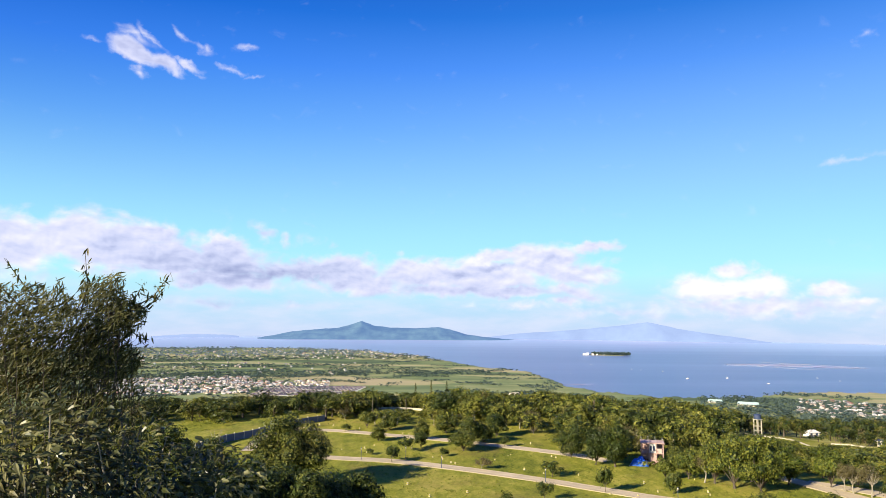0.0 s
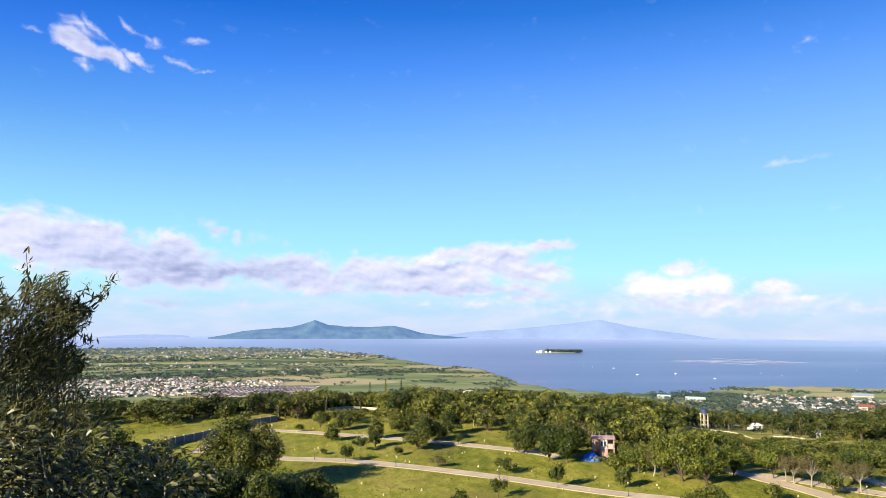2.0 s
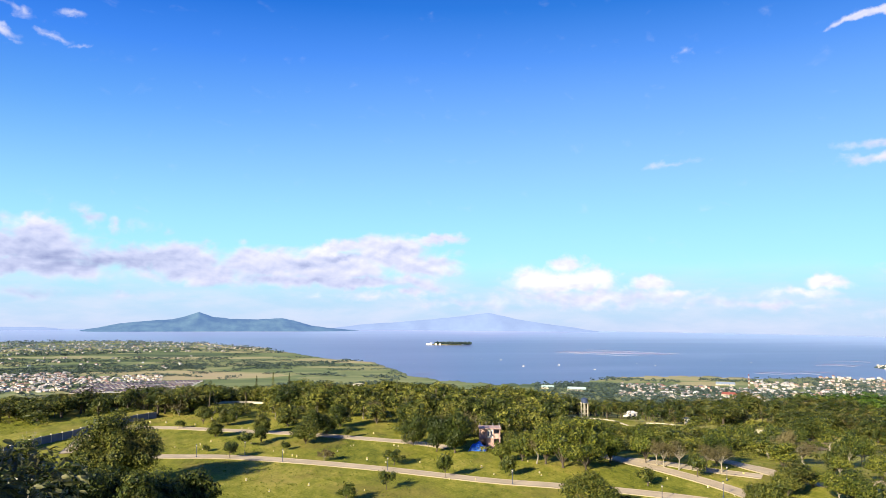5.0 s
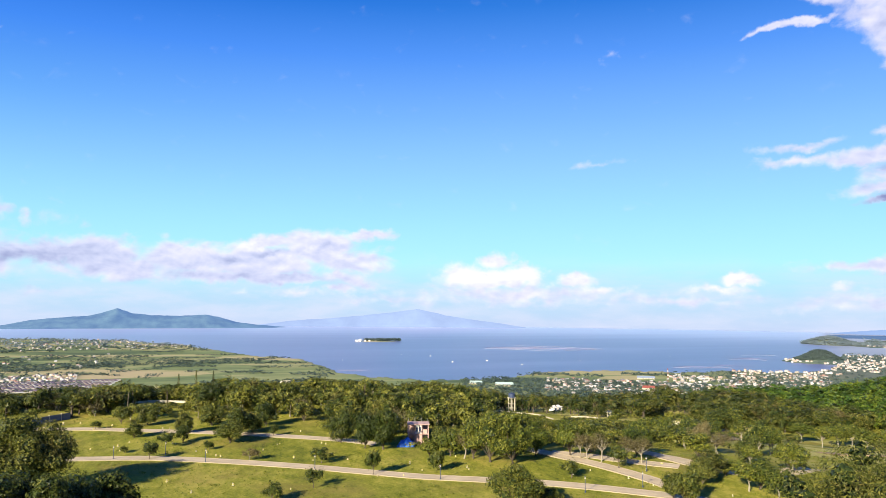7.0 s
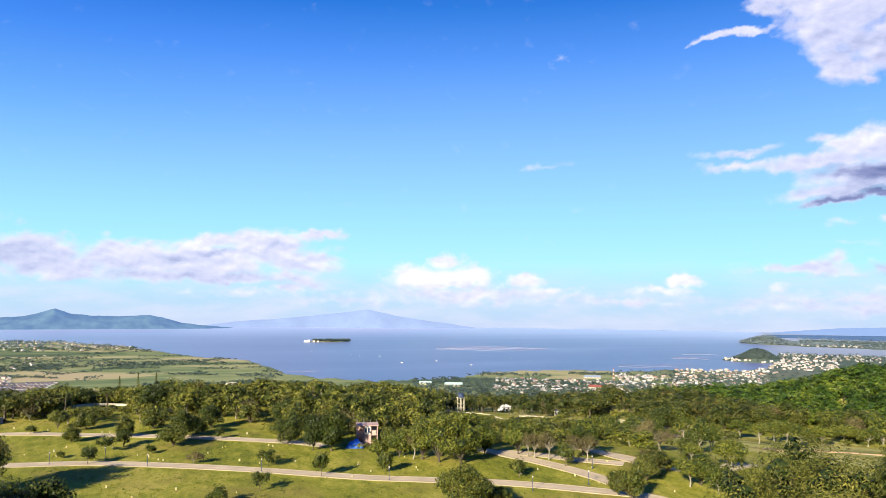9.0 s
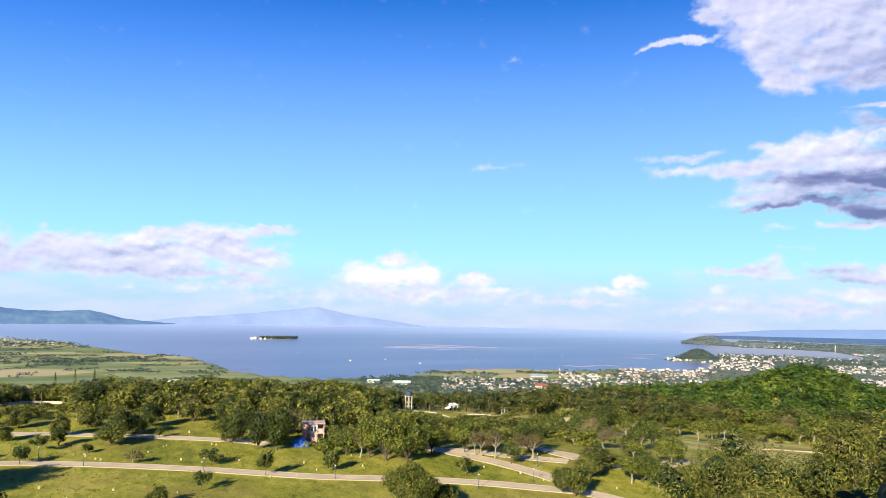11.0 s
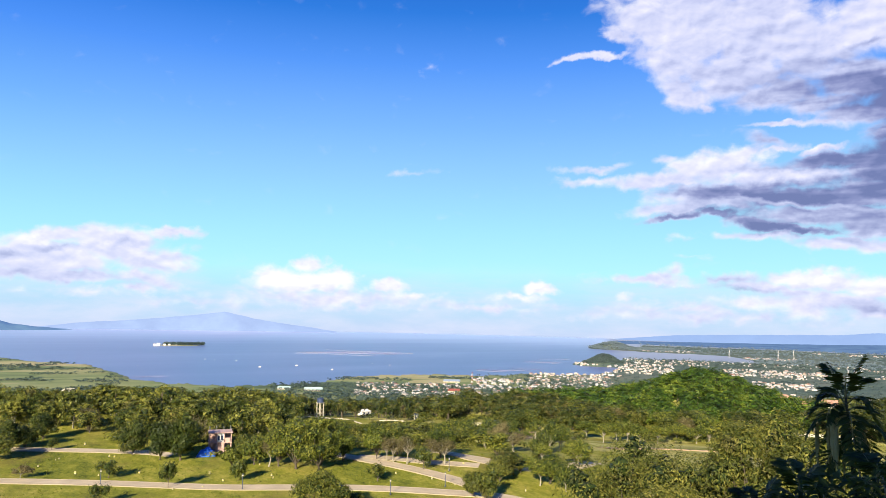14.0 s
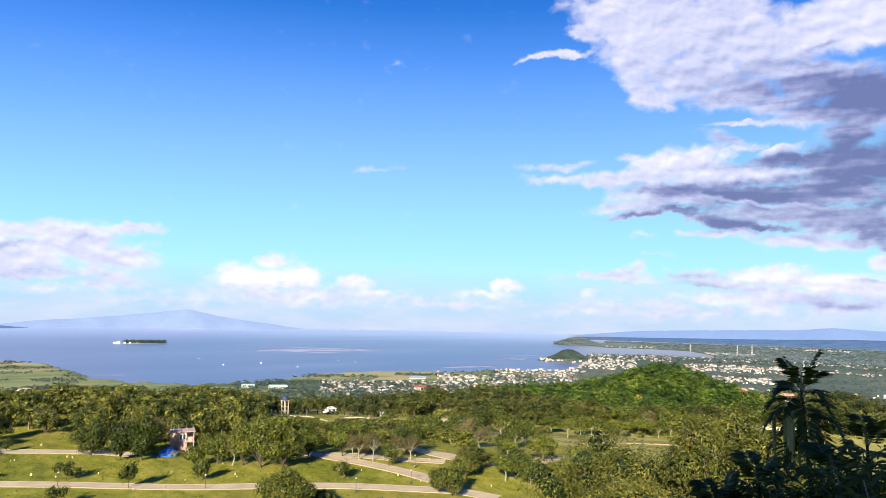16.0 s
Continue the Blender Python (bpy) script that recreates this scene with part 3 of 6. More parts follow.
def crown_of(rng, n, size, height, width, base, lobes=9, ragged=0.3, thin=0.0, aspect=0.7, fill=None):
    """A crown of leaf sprigs on uneven lobes, each round a dense heart; thin leaves some lobes bare."""
    mid, half = (base + height) / 2, (height - base) / 2
    ways = sphere_ways(lobes, rng, -0.85)
    c = ways * np.array([width * 0.36, width * 0.36, half * 0.66]) * rng.uniform(0.55, 1.15, (lobes, 1)) + np.array([0, 0, mid])
    r = rng.uniform(0.55, 1.0, lobes) * (0.6 * min(width, 2 * half) + 0.4 * width) * 0.33 * (9 / lobes) ** 0.42
    r = r * np.where(rng.random(lobes) < thin, 0.45, 1)
    pick = rng.choice(lobes, n, p=r ** 2 / (r ** 2).sum())
    way = sphere_ways(n, rng, -0.75)
    out = r[pick, None] * way * (1.02 - ragged * rng.random((n, 1)) ** 2 + 0.3 * rng.normal(size=(n, 1)) * ragged)
    at = c[pick] + out * np.array([1.15, 1.15, 0.95])
    facing = way * 1.6 + rng.normal(size=(n, 3)) * 0.42 + np.array([0, 0, 0.2])
    pieces = [leaves(at, facing, size, rng, aspect)]
    if fill is not None:
        bv, bf = BALLS[fill]
        for k in range(lobes):
            pieces.append((bv * r[k] * (0.70 if fill else 0.52) * rng.uniform(0.8, 1.15, (len(bv), 1)) + c[k], bf))
    return joined(pieces), c


def limbs_of(rng, centres, base, trunk, lean=0.05, sides=6):
    """A trunk that forks into limbs towards the lobes of its crown."""
    top = np.array([rng.normal() * lean * base * 2, rng.normal() * lean * base * 2, base * 1.15])
    pieces = [tube([(0, 0, -0.4), (0.02, 0, 0.05), top * 0.55 + rng.normal(size=3) * 0.04 * base, top], [trunk * 1.5, trunk * 1.1, trunk * 0.85, trunk * 0.6], sides)]
    for c in centres:
        knee = top * 0.45 + c * 0.55 + rng.normal(size=3) * 0.06 * base
        pieces.append(tube([top * rng.uniform(0.75, 1), knee, c], [trunk * 0.38, trunk * 0.22, trunk * 0.07], 5))
    return joined(pieces)


def make_tree(m, height, width, seed, leaf, bark, label, n=700, size=0.36, base=0.25, lobes=9, trunk=None, thin=0.0, ragged=0.35, group="trees on the lawn"):
    rng = np.random.default_rng(seed)
    trunk = trunk or 0.028 * height
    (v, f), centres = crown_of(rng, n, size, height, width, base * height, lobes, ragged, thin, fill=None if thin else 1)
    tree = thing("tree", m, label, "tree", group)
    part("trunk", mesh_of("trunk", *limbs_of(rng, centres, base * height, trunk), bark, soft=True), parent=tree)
    part("crown", mesh_of("crown", v, f, [leaf, LEAF_HEART_SHADE], np.arange(len(f)) >= n), parent=tree)
    return tree


def on_ground(x, y, turn=0.0, size=(1, 1, 1), sink=0.0):
    return pose(x, y, float(ground(x, y)) - sink, 0, 0, turn) @ Matrix.Diagonal((*size, 1))


def box(bm, x, y, z, sx, sy, sz, turn=0.0):
    """A box with its base centre at x, y, z."""
    m = Matrix.Translation((x, y, z + sz / 2)) @ Matrix.Rotation(turn, 4, "Z") @ Matrix.Diagonal((sx, sy, sz, 1))
    return bmesh.ops.create_cube(bm, size=1, matrix=m)["verts"]


def rod(bm, a, b, r0, r1=None, sides=8):
    a, b = Vector(a), Vector(b)
    m = Matrix.Translation((a + b) / 2) @ (b - a).to_track_quat("Z", "Y").to_matrix().to_4x4()
    bmesh.ops.create_cone(bm, cap_ends=True, segments=sides, radius1=r0, radius2=r0 if r1 is None else r1, depth=(b - a).length, matrix=m)


# ---- the land ----
CAM_Z, LAKE_Z = 32.0, -118.0
PROFILE_D = (0, 3, 8, 30, 60, 95, 118, 250, 300, 350, 400, 550, 800, 1150, 1300)
PROFILE_Z = (30.3, 30.3, 28.3, 19, 9.5, 2.6, 0, 0, -9, -17, -23.5, -45, -85, -113, -116)
SHELF_D = (0, 3, 8, 30, 60, 95, 118, 160, 220, 300, 400, 550, 800, 1150, 1300)
SHELF_Z = (30.3, 30.3, 28.3, 19, 9.5, 2.6, 0, 0, -6.5, -18, -27, -45, -85, -113, -116)
# the shore seen from the look-out: bearing in degrees and distance in metres
COAST_A = (-60, -22, -17, -12, -6, -2, 0.3, 3, 6.7, 8.7, 9.8, 12.4, 16.6, 20.7, 23.9, 25.7, 28.4, 31.9, 36.6, 38.6, 40.8, 42.9, 45.3, 46.9, 47.3, 47.6, 50, 54, 57.3, 58, 60)
COAST_D = (3500, 3450, 3400, 3330, 3070, 2700, 2420, 2150, 2000, 1760, 1610, 1495, 1442, 1460, 1523, 1622, 1697, 1743, 1750, 1785, 1862, 1850, 1895, 2000, 2150, 2690, 2695, 2710, 2720, 2800, 2900)
BACK_A = (44.2, 45.0, 46.1, 47.9, 49.6, 52.9, 55.5, 56.7, 57.5, 58, 60)
BACK_D = (5200, 3490, 3440, 3355, 3270, 3245, 3180, 2960, 2720, 2500, 2400)


def smooth(a, b, x):
    k = np.clip((x - a) / (b - a), 0, 1)
    return k * k * (3 - 2 * k)


def bump(x, y, bearing, dist, height, across, along):
    """A rounded hill at a bearing and distance, with its widths across and along the line of sight."""
    s, c = math.sin(radians(bearing)), math.cos(radians(bearing))
    u, v = x * c - y * s, x * s + y * c - dist
    return height * np.exp(-(u / across) ** 2 - (v / along) ** 2)


def ground(x, y):
    """The height of the land at x, y."""
    x, y = np.asarray(x, float), np.asarray(y, float)
    d, az = np.hypot(x, y), np.degrees(np.arctan2(x, y))
    k = smooth(17, 25, az)
    z = np.interp(d, PROFILE_D, PROFILE_Z) * (1 - k) + np.interp(d, SHELF_D, SHELF_Z) * k
    z = z + bump(x, y, 51, 440, 10, 90, 85) + bump(x, y, 53.7, 440, 16.5, 35, 60) + bump(x, y, 41, 480, 7, 70, 80) + bump(x, y, 67, 480, 14, 70, 90)
    z = z + 0.5 * np.sin(x * 0.045 + 1.1) * np.sin(y * 0.038) * smooth(115, 160, d) * (1 - smooth(900, 1200, d))
    z = z + bump(x, y, 46.25, 2300, 30, 46, 50) + bump(x, y, 47.1, 3470, 26, 56, 80) + bump(x, y, 46.0, 3480, 14, 46, 70) + bump(x, y, 49.5, 3500, 3, 120, 90)
    wob = 12 * np.sin(az * 2.9) + 9 * np.sin(az * 7.3 + 1) + 5 * np.sin(az * 17.0)
    near = np.interp(az, COAST_A, COAST_D) + wob
    back = np.where(az < 44.2, 9000, np.interp(az, BACK_A, BACK_D)) + wob
    far = np.where(az < 49, 3640, 4690) + wob
    wet = smooth(-18, 18, d - near) * (1 - smooth(-18, 18, d - back)) + smooth(-20, 20, d - far) * (d > back)
    wet = wet * (1 - smooth(0.25, 0.45, bump(x, y, 46.2, 2290, 1, 100, 90)))
    wet = np.where(az < -60, 0, wet)
    return z - 9 * np.clip(wet, 0, 1)


def make_ground():
    fine = np.arange(-44, 82.01, 0.35)
    az = np.radians(np.concatenate([fine, np.arange(86, 314, 4)]))
    d = np.concatenate([[0.01, 2, 4, 7], np.arange(10, 120, 5), np.arange(120, 320, 4), np.arange(320, 600, 9), np.arange(600, 1300, 30), np.arange(1300, 2700, 14), np.arange(2700, 4860, 30)])
    dd, aa = np.meshgrid(d, az, indexing="ij")
    x, y = dd * np.sin(aa), dd * np.cos(aa)
    v = np.stack([x, y, ground(x, y)], -1).reshape(-1, 3)
    n, rows = len(az), len(d)
    i, j = np.meshgrid(np.arange(rows - 1), np.arange(n), indexing="ij")
    k = (j + 1) % n
    f = np.stack([i * n + j, (i + 1) * n + j, (i + 1) * n + k, i * n + k], -1).reshape(-1, 4)[:, ::-1]
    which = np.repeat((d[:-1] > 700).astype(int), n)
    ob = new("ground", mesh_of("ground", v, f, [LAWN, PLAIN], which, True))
    tagged(ob, "grassy hillside lawn running down to a patchwork of green lakeside fields", "ground", kind="structure")


def make_lake():
    az = np.radians(np.arange(-64, 84.1, 2))
    d = np.array([1250, 1800, 2600, 3600, 4250, 4850])
    dd, aa = np.meshgrid(d, az, indexing="ij")
    v = np.stack([dd * np.sin(aa), dd * np.cos(aa), LAKE_Z + np.interp(dd, (3600, 4250, 4850), (0, 3, 10))], -1).reshape(-1, 3)
    n = len(az)
    i, j = np.meshgrid(np.arange(len(d) - 1), np.arange(n - 1), indexing="ij")
    f = np.stack([i * n + j, i * n + j + 1, (i + 1) * n + j + 1, (i + 1) * n + j], -1).reshape(-1, 4)
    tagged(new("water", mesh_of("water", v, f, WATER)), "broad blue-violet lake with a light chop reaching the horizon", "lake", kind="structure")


def make_ridge(name, mat, dist, depth, stops, label, rough=6.0, seed=3):
    """A far mountain range: slopes with spurs that rise to a skyline given by bearing and height in metres."""
    a0, a1 = stops[0][0], stops[-1][0]
    az = np.arange(a0, a1, 0.12)
    top = np.interp(az, [s[0] for s in stops], [s[1] for s in stops])
    rows = 16
    v = np.zeros((rows, len(az), 3))
    for i in range(rows):
        k = i / (rows - 1)
        for j, a in enumerate(az):
            spur = noise.fractal((a * 0.55 + seed, k * 1.6, seed), 0.8, 2.1, 5)
            fine = noise.fractal((a * 2.2, seed * 3.1, k * 3), 0.9, 2.0, 4)
            r = dist + (k - 0.5) * depth
            rise = math.sin(min(k * 1.25, 1) * math.pi / 2) if k < 0.8 else math.cos((k - 0.8) / 0.2 * math.pi / 2)
            h = max(0.0, top[j] * rise * (1 + 0.22 * spur * (1 - rise)) + fine * rough * min(1, top[j] / 30) * 0.35)
            v[i, j] = (r * math.sin(radians(a)), r * math.cos(radians(a)), LAKE_Z - 1.5 + h)
    n = len(az)
    i, j = np.meshgrid(np.arange(rows - 1), np.arange(n - 1), indexing="ij")
    f = np.stack([i * n + j, i * n + j + 1, (i + 1) * n + j + 1, (i + 1) * n + j], -1).reshape(-1, 4)
    tagged(new(name, mesh_of(name, v.reshape(-1, 3), f, mat, soft=True)), label, "mountain", kind="structure")


make_ground()
make_lake()
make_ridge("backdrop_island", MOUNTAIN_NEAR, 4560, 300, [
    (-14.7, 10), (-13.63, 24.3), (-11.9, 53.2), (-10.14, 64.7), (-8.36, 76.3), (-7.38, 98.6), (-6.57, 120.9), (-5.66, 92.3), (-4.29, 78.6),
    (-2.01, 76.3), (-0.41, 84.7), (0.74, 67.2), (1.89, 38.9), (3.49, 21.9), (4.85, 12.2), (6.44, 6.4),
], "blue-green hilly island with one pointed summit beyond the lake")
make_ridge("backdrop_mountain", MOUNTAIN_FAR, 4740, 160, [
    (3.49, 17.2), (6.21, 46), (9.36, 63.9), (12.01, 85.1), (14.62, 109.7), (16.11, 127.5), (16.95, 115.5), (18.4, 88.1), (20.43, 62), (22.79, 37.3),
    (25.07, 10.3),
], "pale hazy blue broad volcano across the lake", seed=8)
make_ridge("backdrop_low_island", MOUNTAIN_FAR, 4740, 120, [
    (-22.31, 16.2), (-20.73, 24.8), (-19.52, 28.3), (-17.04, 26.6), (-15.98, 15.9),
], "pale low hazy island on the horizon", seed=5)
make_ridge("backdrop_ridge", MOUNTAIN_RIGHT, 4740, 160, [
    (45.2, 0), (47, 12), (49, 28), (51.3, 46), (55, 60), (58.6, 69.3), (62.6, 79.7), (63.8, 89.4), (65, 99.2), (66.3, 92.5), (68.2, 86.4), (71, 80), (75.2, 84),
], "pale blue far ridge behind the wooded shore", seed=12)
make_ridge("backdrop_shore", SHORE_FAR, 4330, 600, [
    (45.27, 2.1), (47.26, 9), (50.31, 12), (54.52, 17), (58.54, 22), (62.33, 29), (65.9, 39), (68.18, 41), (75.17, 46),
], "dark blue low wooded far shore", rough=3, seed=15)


# ---- roads ----
ROAD_A = [
    (-34.7, 165.4), (-23.2, 162.4), (-10.3, 159.7), (5.8, 152.4), (20.1, 143.6), (29.6, 136.3), (38.8, 129.3), (48.1, 124), (57.2, 118.9),
    (65.5, 112.9), (72.9, 106.4), (78.4, 101.2), (81.2, 94.4),
]
ROAD_B = [
    (-45.7, 170), (-46.9, 190.8), (-42.4, 205.2), (-38.5, 203.9), (-28.1, 200.5), (-14.6, 192.9), (2.3, 184.5), (13.7, 178.5), (23.7, 172.9),
    (32.1, 167.4), (37.6, 161.7),
]
ROAD_C = [
    (62.3, 160.8), (67.8, 156.4), (69.1, 143.7), (71.3, 137.1), (74, 129.9), (76.7, 121.3), (78.6, 112.8), (78.9, 109),
]
ROAD_D = [
    (71.3, 141), (78, 134.5), (82.5, 128.3), (89.9, 121.3),
]
ROAD_E = [
    (95.7, 148.9), (92.9, 133.3), (93.8, 124.6), (97.2, 114.9), (107.5, 112.4), (117.9, 115.5),
]


def even(points, step):
    """Points at even steps along a smooth line through the given ones."""
    p = np.array(points, float)
    out = []
    for i in range(len(p) - 1):
        a, b, c, e = p[max(i - 1, 0)], p[i], p[i + 1], p[min(i + 2, len(p) - 1)]
        n = max(2, int(np.linalg.norm(c - b) / step))
        for t in np.linspace(0, 1, n, endpoint=False):
            out.append(0.5 * (2 * b + (c - a) * t + (2 * a - 5 * b + 4 * c - e) * t * t + (3 * b - a - 3 * c + e) * t ** 3))
    return np.array(out + [p[-1]])


def strip(line, offset, width, low, high):
    """A raised ribbon with sides, laid over the ground beside a line."""
    t = np.gradient(line, axis=0)
    t /= np.linalg.norm(t, axis=1, keepdims=True)
    s = np.stack([t[:, 1], -t[:, 0]], 1)
    a, b = line + s * (offset - width / 2), line + s * (offset + width / 2)
    za, zb = ground(a[:, 0], a[:, 1]), ground(b[:, 0], b[:, 1])
    rows = [np.column_stack([a, za + low]), np.column_stack([a, za + high]), np.column_stack([b, zb + high]), np.column_stack([b, zb + low])]
    n = len(line)
    v = np.concatenate(rows)
    i = np.arange(n - 1)
    f = np.concatenate([np.stack([k * n + i, k * n + i + 1, (k + 1) * n + i + 1, (k + 1) * n + i], 1) for k in range(3)])
    return v, f[:, ::-1]


def make_road(points, width, label, kerbs=True, lift=0.12):
    line = even(points, 2.0)
    road = new("road", mesh_of("road", *strip(line, 0, width, -0.4, lift), CONCRETE))
    tagged(road, label, "road", kind="structure")
    if kerbs:
        for side in (-1, 1):
            part("kerb", mesh_of("kerb", *strip(line, side * (width / 2 + 0.1), 0.2, -0.4, lift + 0.04), KERB), parent=road)


make_road(ROAD_A, 3.3, "pale concrete lane with low kerbs across the lawn")
make_road(ROAD_B, 3.2, "pale concrete lane along the upper lawn")
make_road(ROAD_C, 3.3, "pale concrete lane curving out of the tree shade", lift=0.16)
make_road(ROAD_D, 3.6, "narrow pale concrete side lane", lift=0.10)
make_road(ROAD_E, 4.4, "pale concrete lane among the trees", lift=0.14)

# ---- trees on the lawn: x, y, height, width ----
LAWN_TREES = [
    (-11, 159.1, 3.3, 4.2), (-26.7, 199.7, 1.8, 3.3), (-8.5, 170.8, 3.3, 4.2), (0.8, 165.5, 1.7, 2.7), (-16.5, 167.2, 1.2, 1.9),
    (15.5, 177.3, 2.5, 2.3), (22.5, 146.8, 3, 4.9), (30.4, 133.6, 4.1, 3.8), (18.2, 127.2, 3.3, 3.4), (10.5, 120, 2.6, 4.4), (42.6, 132.8, 3.7, 3.2),
    (65.1, 120, 3, 4.1), (77.3, 123.3, 4.1, 4.3),
]
DARK_TREES = [
    (-5.3, 185.9, 5.3, 4.2), (7.3, 179.8, 7.2, 5.8), (-21.5, 205.9, 4.9, 5.7), (-14.7, 201.5, 4.1, 5.6), (1.2, 195, 5.4, 6.7), (14.7, 191.4, 6, 6.6),
    (-16.3, 184.3, 3.7, 3.8), (-5, 174.9, 4.3, 3.7), (5.2, 171.9, 5.2, 7.4), (10.7, 182.7, 4.5, 6.4), (29.9, 165.8, 7.3, 6.5), (34, 158.4, 8, 6.1),
    (37.6, 156, 9.2, 6.7), (49.6, 153.2, 5.2, 4.1), (85.3, 108.5, 5, 5.0), (75.4, 99.7, 5.3, 5.8), (107.7, 123, 5.9, 5.3), (74.8, 102.6, 4.2, 3.9),
    (80.5, 139.5, 6.6, 6), (89, 111.5, 5.8, 6.2),
]
BRIGHT_TREES = [
    (44.9, 144.2, 4.6, 4.2), (49.6, 144.7, 6.2, 6), (55.5, 136.7, 10.2, 7.8), (58.9, 133, 8.9, 8.4), (53.3, 140.7, 8.6, 6.2), (67, 139.2, 7.1, 5.1),
    (73.9, 136.8, 7.5, 5.6), (110.3, 113.8, 5.9, 6.5), (93.3, 103.1, 5.6, 7.1), (94.1, 112.9, 3.5, 6), (157.6, 203, 6.1, 12.6),
    (80.5, 152, 4.6, 5.6), (61, 142, 9.4, 8), (64.5, 147, 8.6, 8), (70, 151.5, 8, 7), (86.5, 131, 6.4, 6.2), (92, 138.5, 6.8, 7), (99, 127, 6, 6),
]
DRY_TREES = [
    (8.6, 153.3, 2.5, 5), (51.6, 141.4, 6, 4.2), (75.3, 132, 5.4, 5), (77.3, 129.7, 6.1, 5), (84.3, 125.9, 6, 5.7), (110.1, 139.9, 7.2, 8.7),
    (115.1, 141, 5.3, 7.4), (82.5, 128.3, 5.3, 5), (135.3, 145.2, 6.4, 6.5), (74.5, 133.6, 6, 3.8),
]
NEAR_TREES = [
    (45, 100.9, 7.3, 9.6), (51.4, 101.7, 3.6, 4.8),
]
SLOPE_TREES = [
    (-29, 133.9, 13.7, 17.7), (-20, 93.9, 10.5, 10), (-15.6, 98.8, 9.5, 9), (-23.8, 88.9, 11.5, 10), (-27.7, 80.4, 13, 10), (-16.4, 88.5, 9.5, 8),
    (-33.1, 104.9, 11.5, 11), (-37.5, 92.7, 11, 10), (-32.5, 73.1, 11, 10), (-54.9, 117.8, 12.5, 12), (-50.2, 130.7, 12, 13), (-47.7, 93.6, 11, 10),
    (-64.5, 151.9, 9, 11), (-45, 77.9, 12, 11), (-42.3, 122.9, 12.5, 13), (-11.8, 103.3, 8.2, 8),
]
FIELD_TREES = [
    (104.3, 118, 4.4, 4.4), (130.9, 141.1, 7, 6.9), (108.8, 111.8, 5.4, 6.1), (90.5, 102.8, 5.4, 6.3), (92, 97.4, 5, 5.5), (212.4, 213.3, 7.6, 9.8),
    (216.1, 200.1, 7.6, 8.2), (222.7, 200.3, 8.2, 7.3), (212.3, 184.9, 7.2, 8.3), (240.9, 191.1, 7.3, 10.5), (227.9, 189.7, 7.3, 8.7),
    (186.2, 178.6, 6.9, 6.3), (244.1, 183.7, 6.7, 10),
]


def plant(rows, kinds, seed, **how):
    """Trees of a few shapes, each scaled to its own height and width."""
    rng = random.Random(seed)
    made = []
    for i, (x, y, h, w) in enumerate(rows):
        turn = rng.uniform(0, 360)
        if i < kinds:
            made.append((make_tree(on_ground(x, y, turn), h, w, seed + i, **how), h, w))
        else:
            src, h0, w0 = made[i % kinds]
            copy_thing(src, on_ground(x, y, turn, (w / w0, w / w0, h / h0)))


plant(LAWN_TREES, 6, 100, leaf=LEAF_SMALL, bark=BARK, label="small round young tree with a thin trunk on the lawn", n=800, size=0.38, base=0.26, lobes=7, ragged=1.0)
plant(DARK_TREES, 6, 200, leaf=LEAF_DARK, bark=BARK, label="dense dark green broadleaf tree beside the lawn", n=2900, size=0.52, base=0.07, lobes=15, ragged=0.6)
plant(BRIGHT_TREES, 6, 300, leaf=LEAF_BRIGHT, bark=BARK, label="bright yellow-green broadleaf tree beside the lane", n=2900, size=0.52, base=0.08, lobes=16, ragged=0.55)
plant(DRY_TREES, 5, 400, leaf=LEAF_DRY, bark=BARK_PALE, label="half-bare brownish tree with pale forked trunks", n=1500, size=0.32, base=0.3, lobes=22, thin=0.4, ragged=0.7)
plant(NEAR_TREES, 2, 506, leaf=LEAF_SMALL, bark=BARK, label="bushy olive-green tree at the foot of the slope", n=7600, size=0.38, base=0.06, lobes=46, ragged=0.3)
plant(SLOPE_TREES[:1], 1, 640, leaf=LEAF_DARK, bark=BARK, label="large dense dark green tree on the slope below the look-out", n=15000, size=0.6, base=0.05, lobes=60, ragged=0.25, group="trees on the slope")
plant(SLOPE_TREES[1:], 5, 600, leaf=LEAF_DARK, bark=BARK, label="dense dark green tree on the shaded slope", n=4000, size=0.62, base=0.04, lobes=32, group="trees on the slope")
plant(FIELD_TREES, 5, 700, leaf=LEAF_BRIGHT, bark=BARK_PALE, label="slender olive-green tree with a pale trunk by the dry field", n=1900, size=0.46, base=0.3, lobes=16)

rng = random.Random(55)
COPSE = []
for _ in range(12):
    a, d = radians(rng.uniform(33, 44)), rng.uniform(175, 250)
    COPSE.append((d * math.sin(a), d * math.cos(a), rng.uniform(4.5, 8.5), rng.uniform(5, 8)))
plant(COPSE, 5, 900, leaf=LEAF_BRIGHT, bark=BARK_PALE, label="loose olive-green tree scattered over the dry field", n=1100, size=0.5, base=0.28, lobes=12, ragged=0.5)

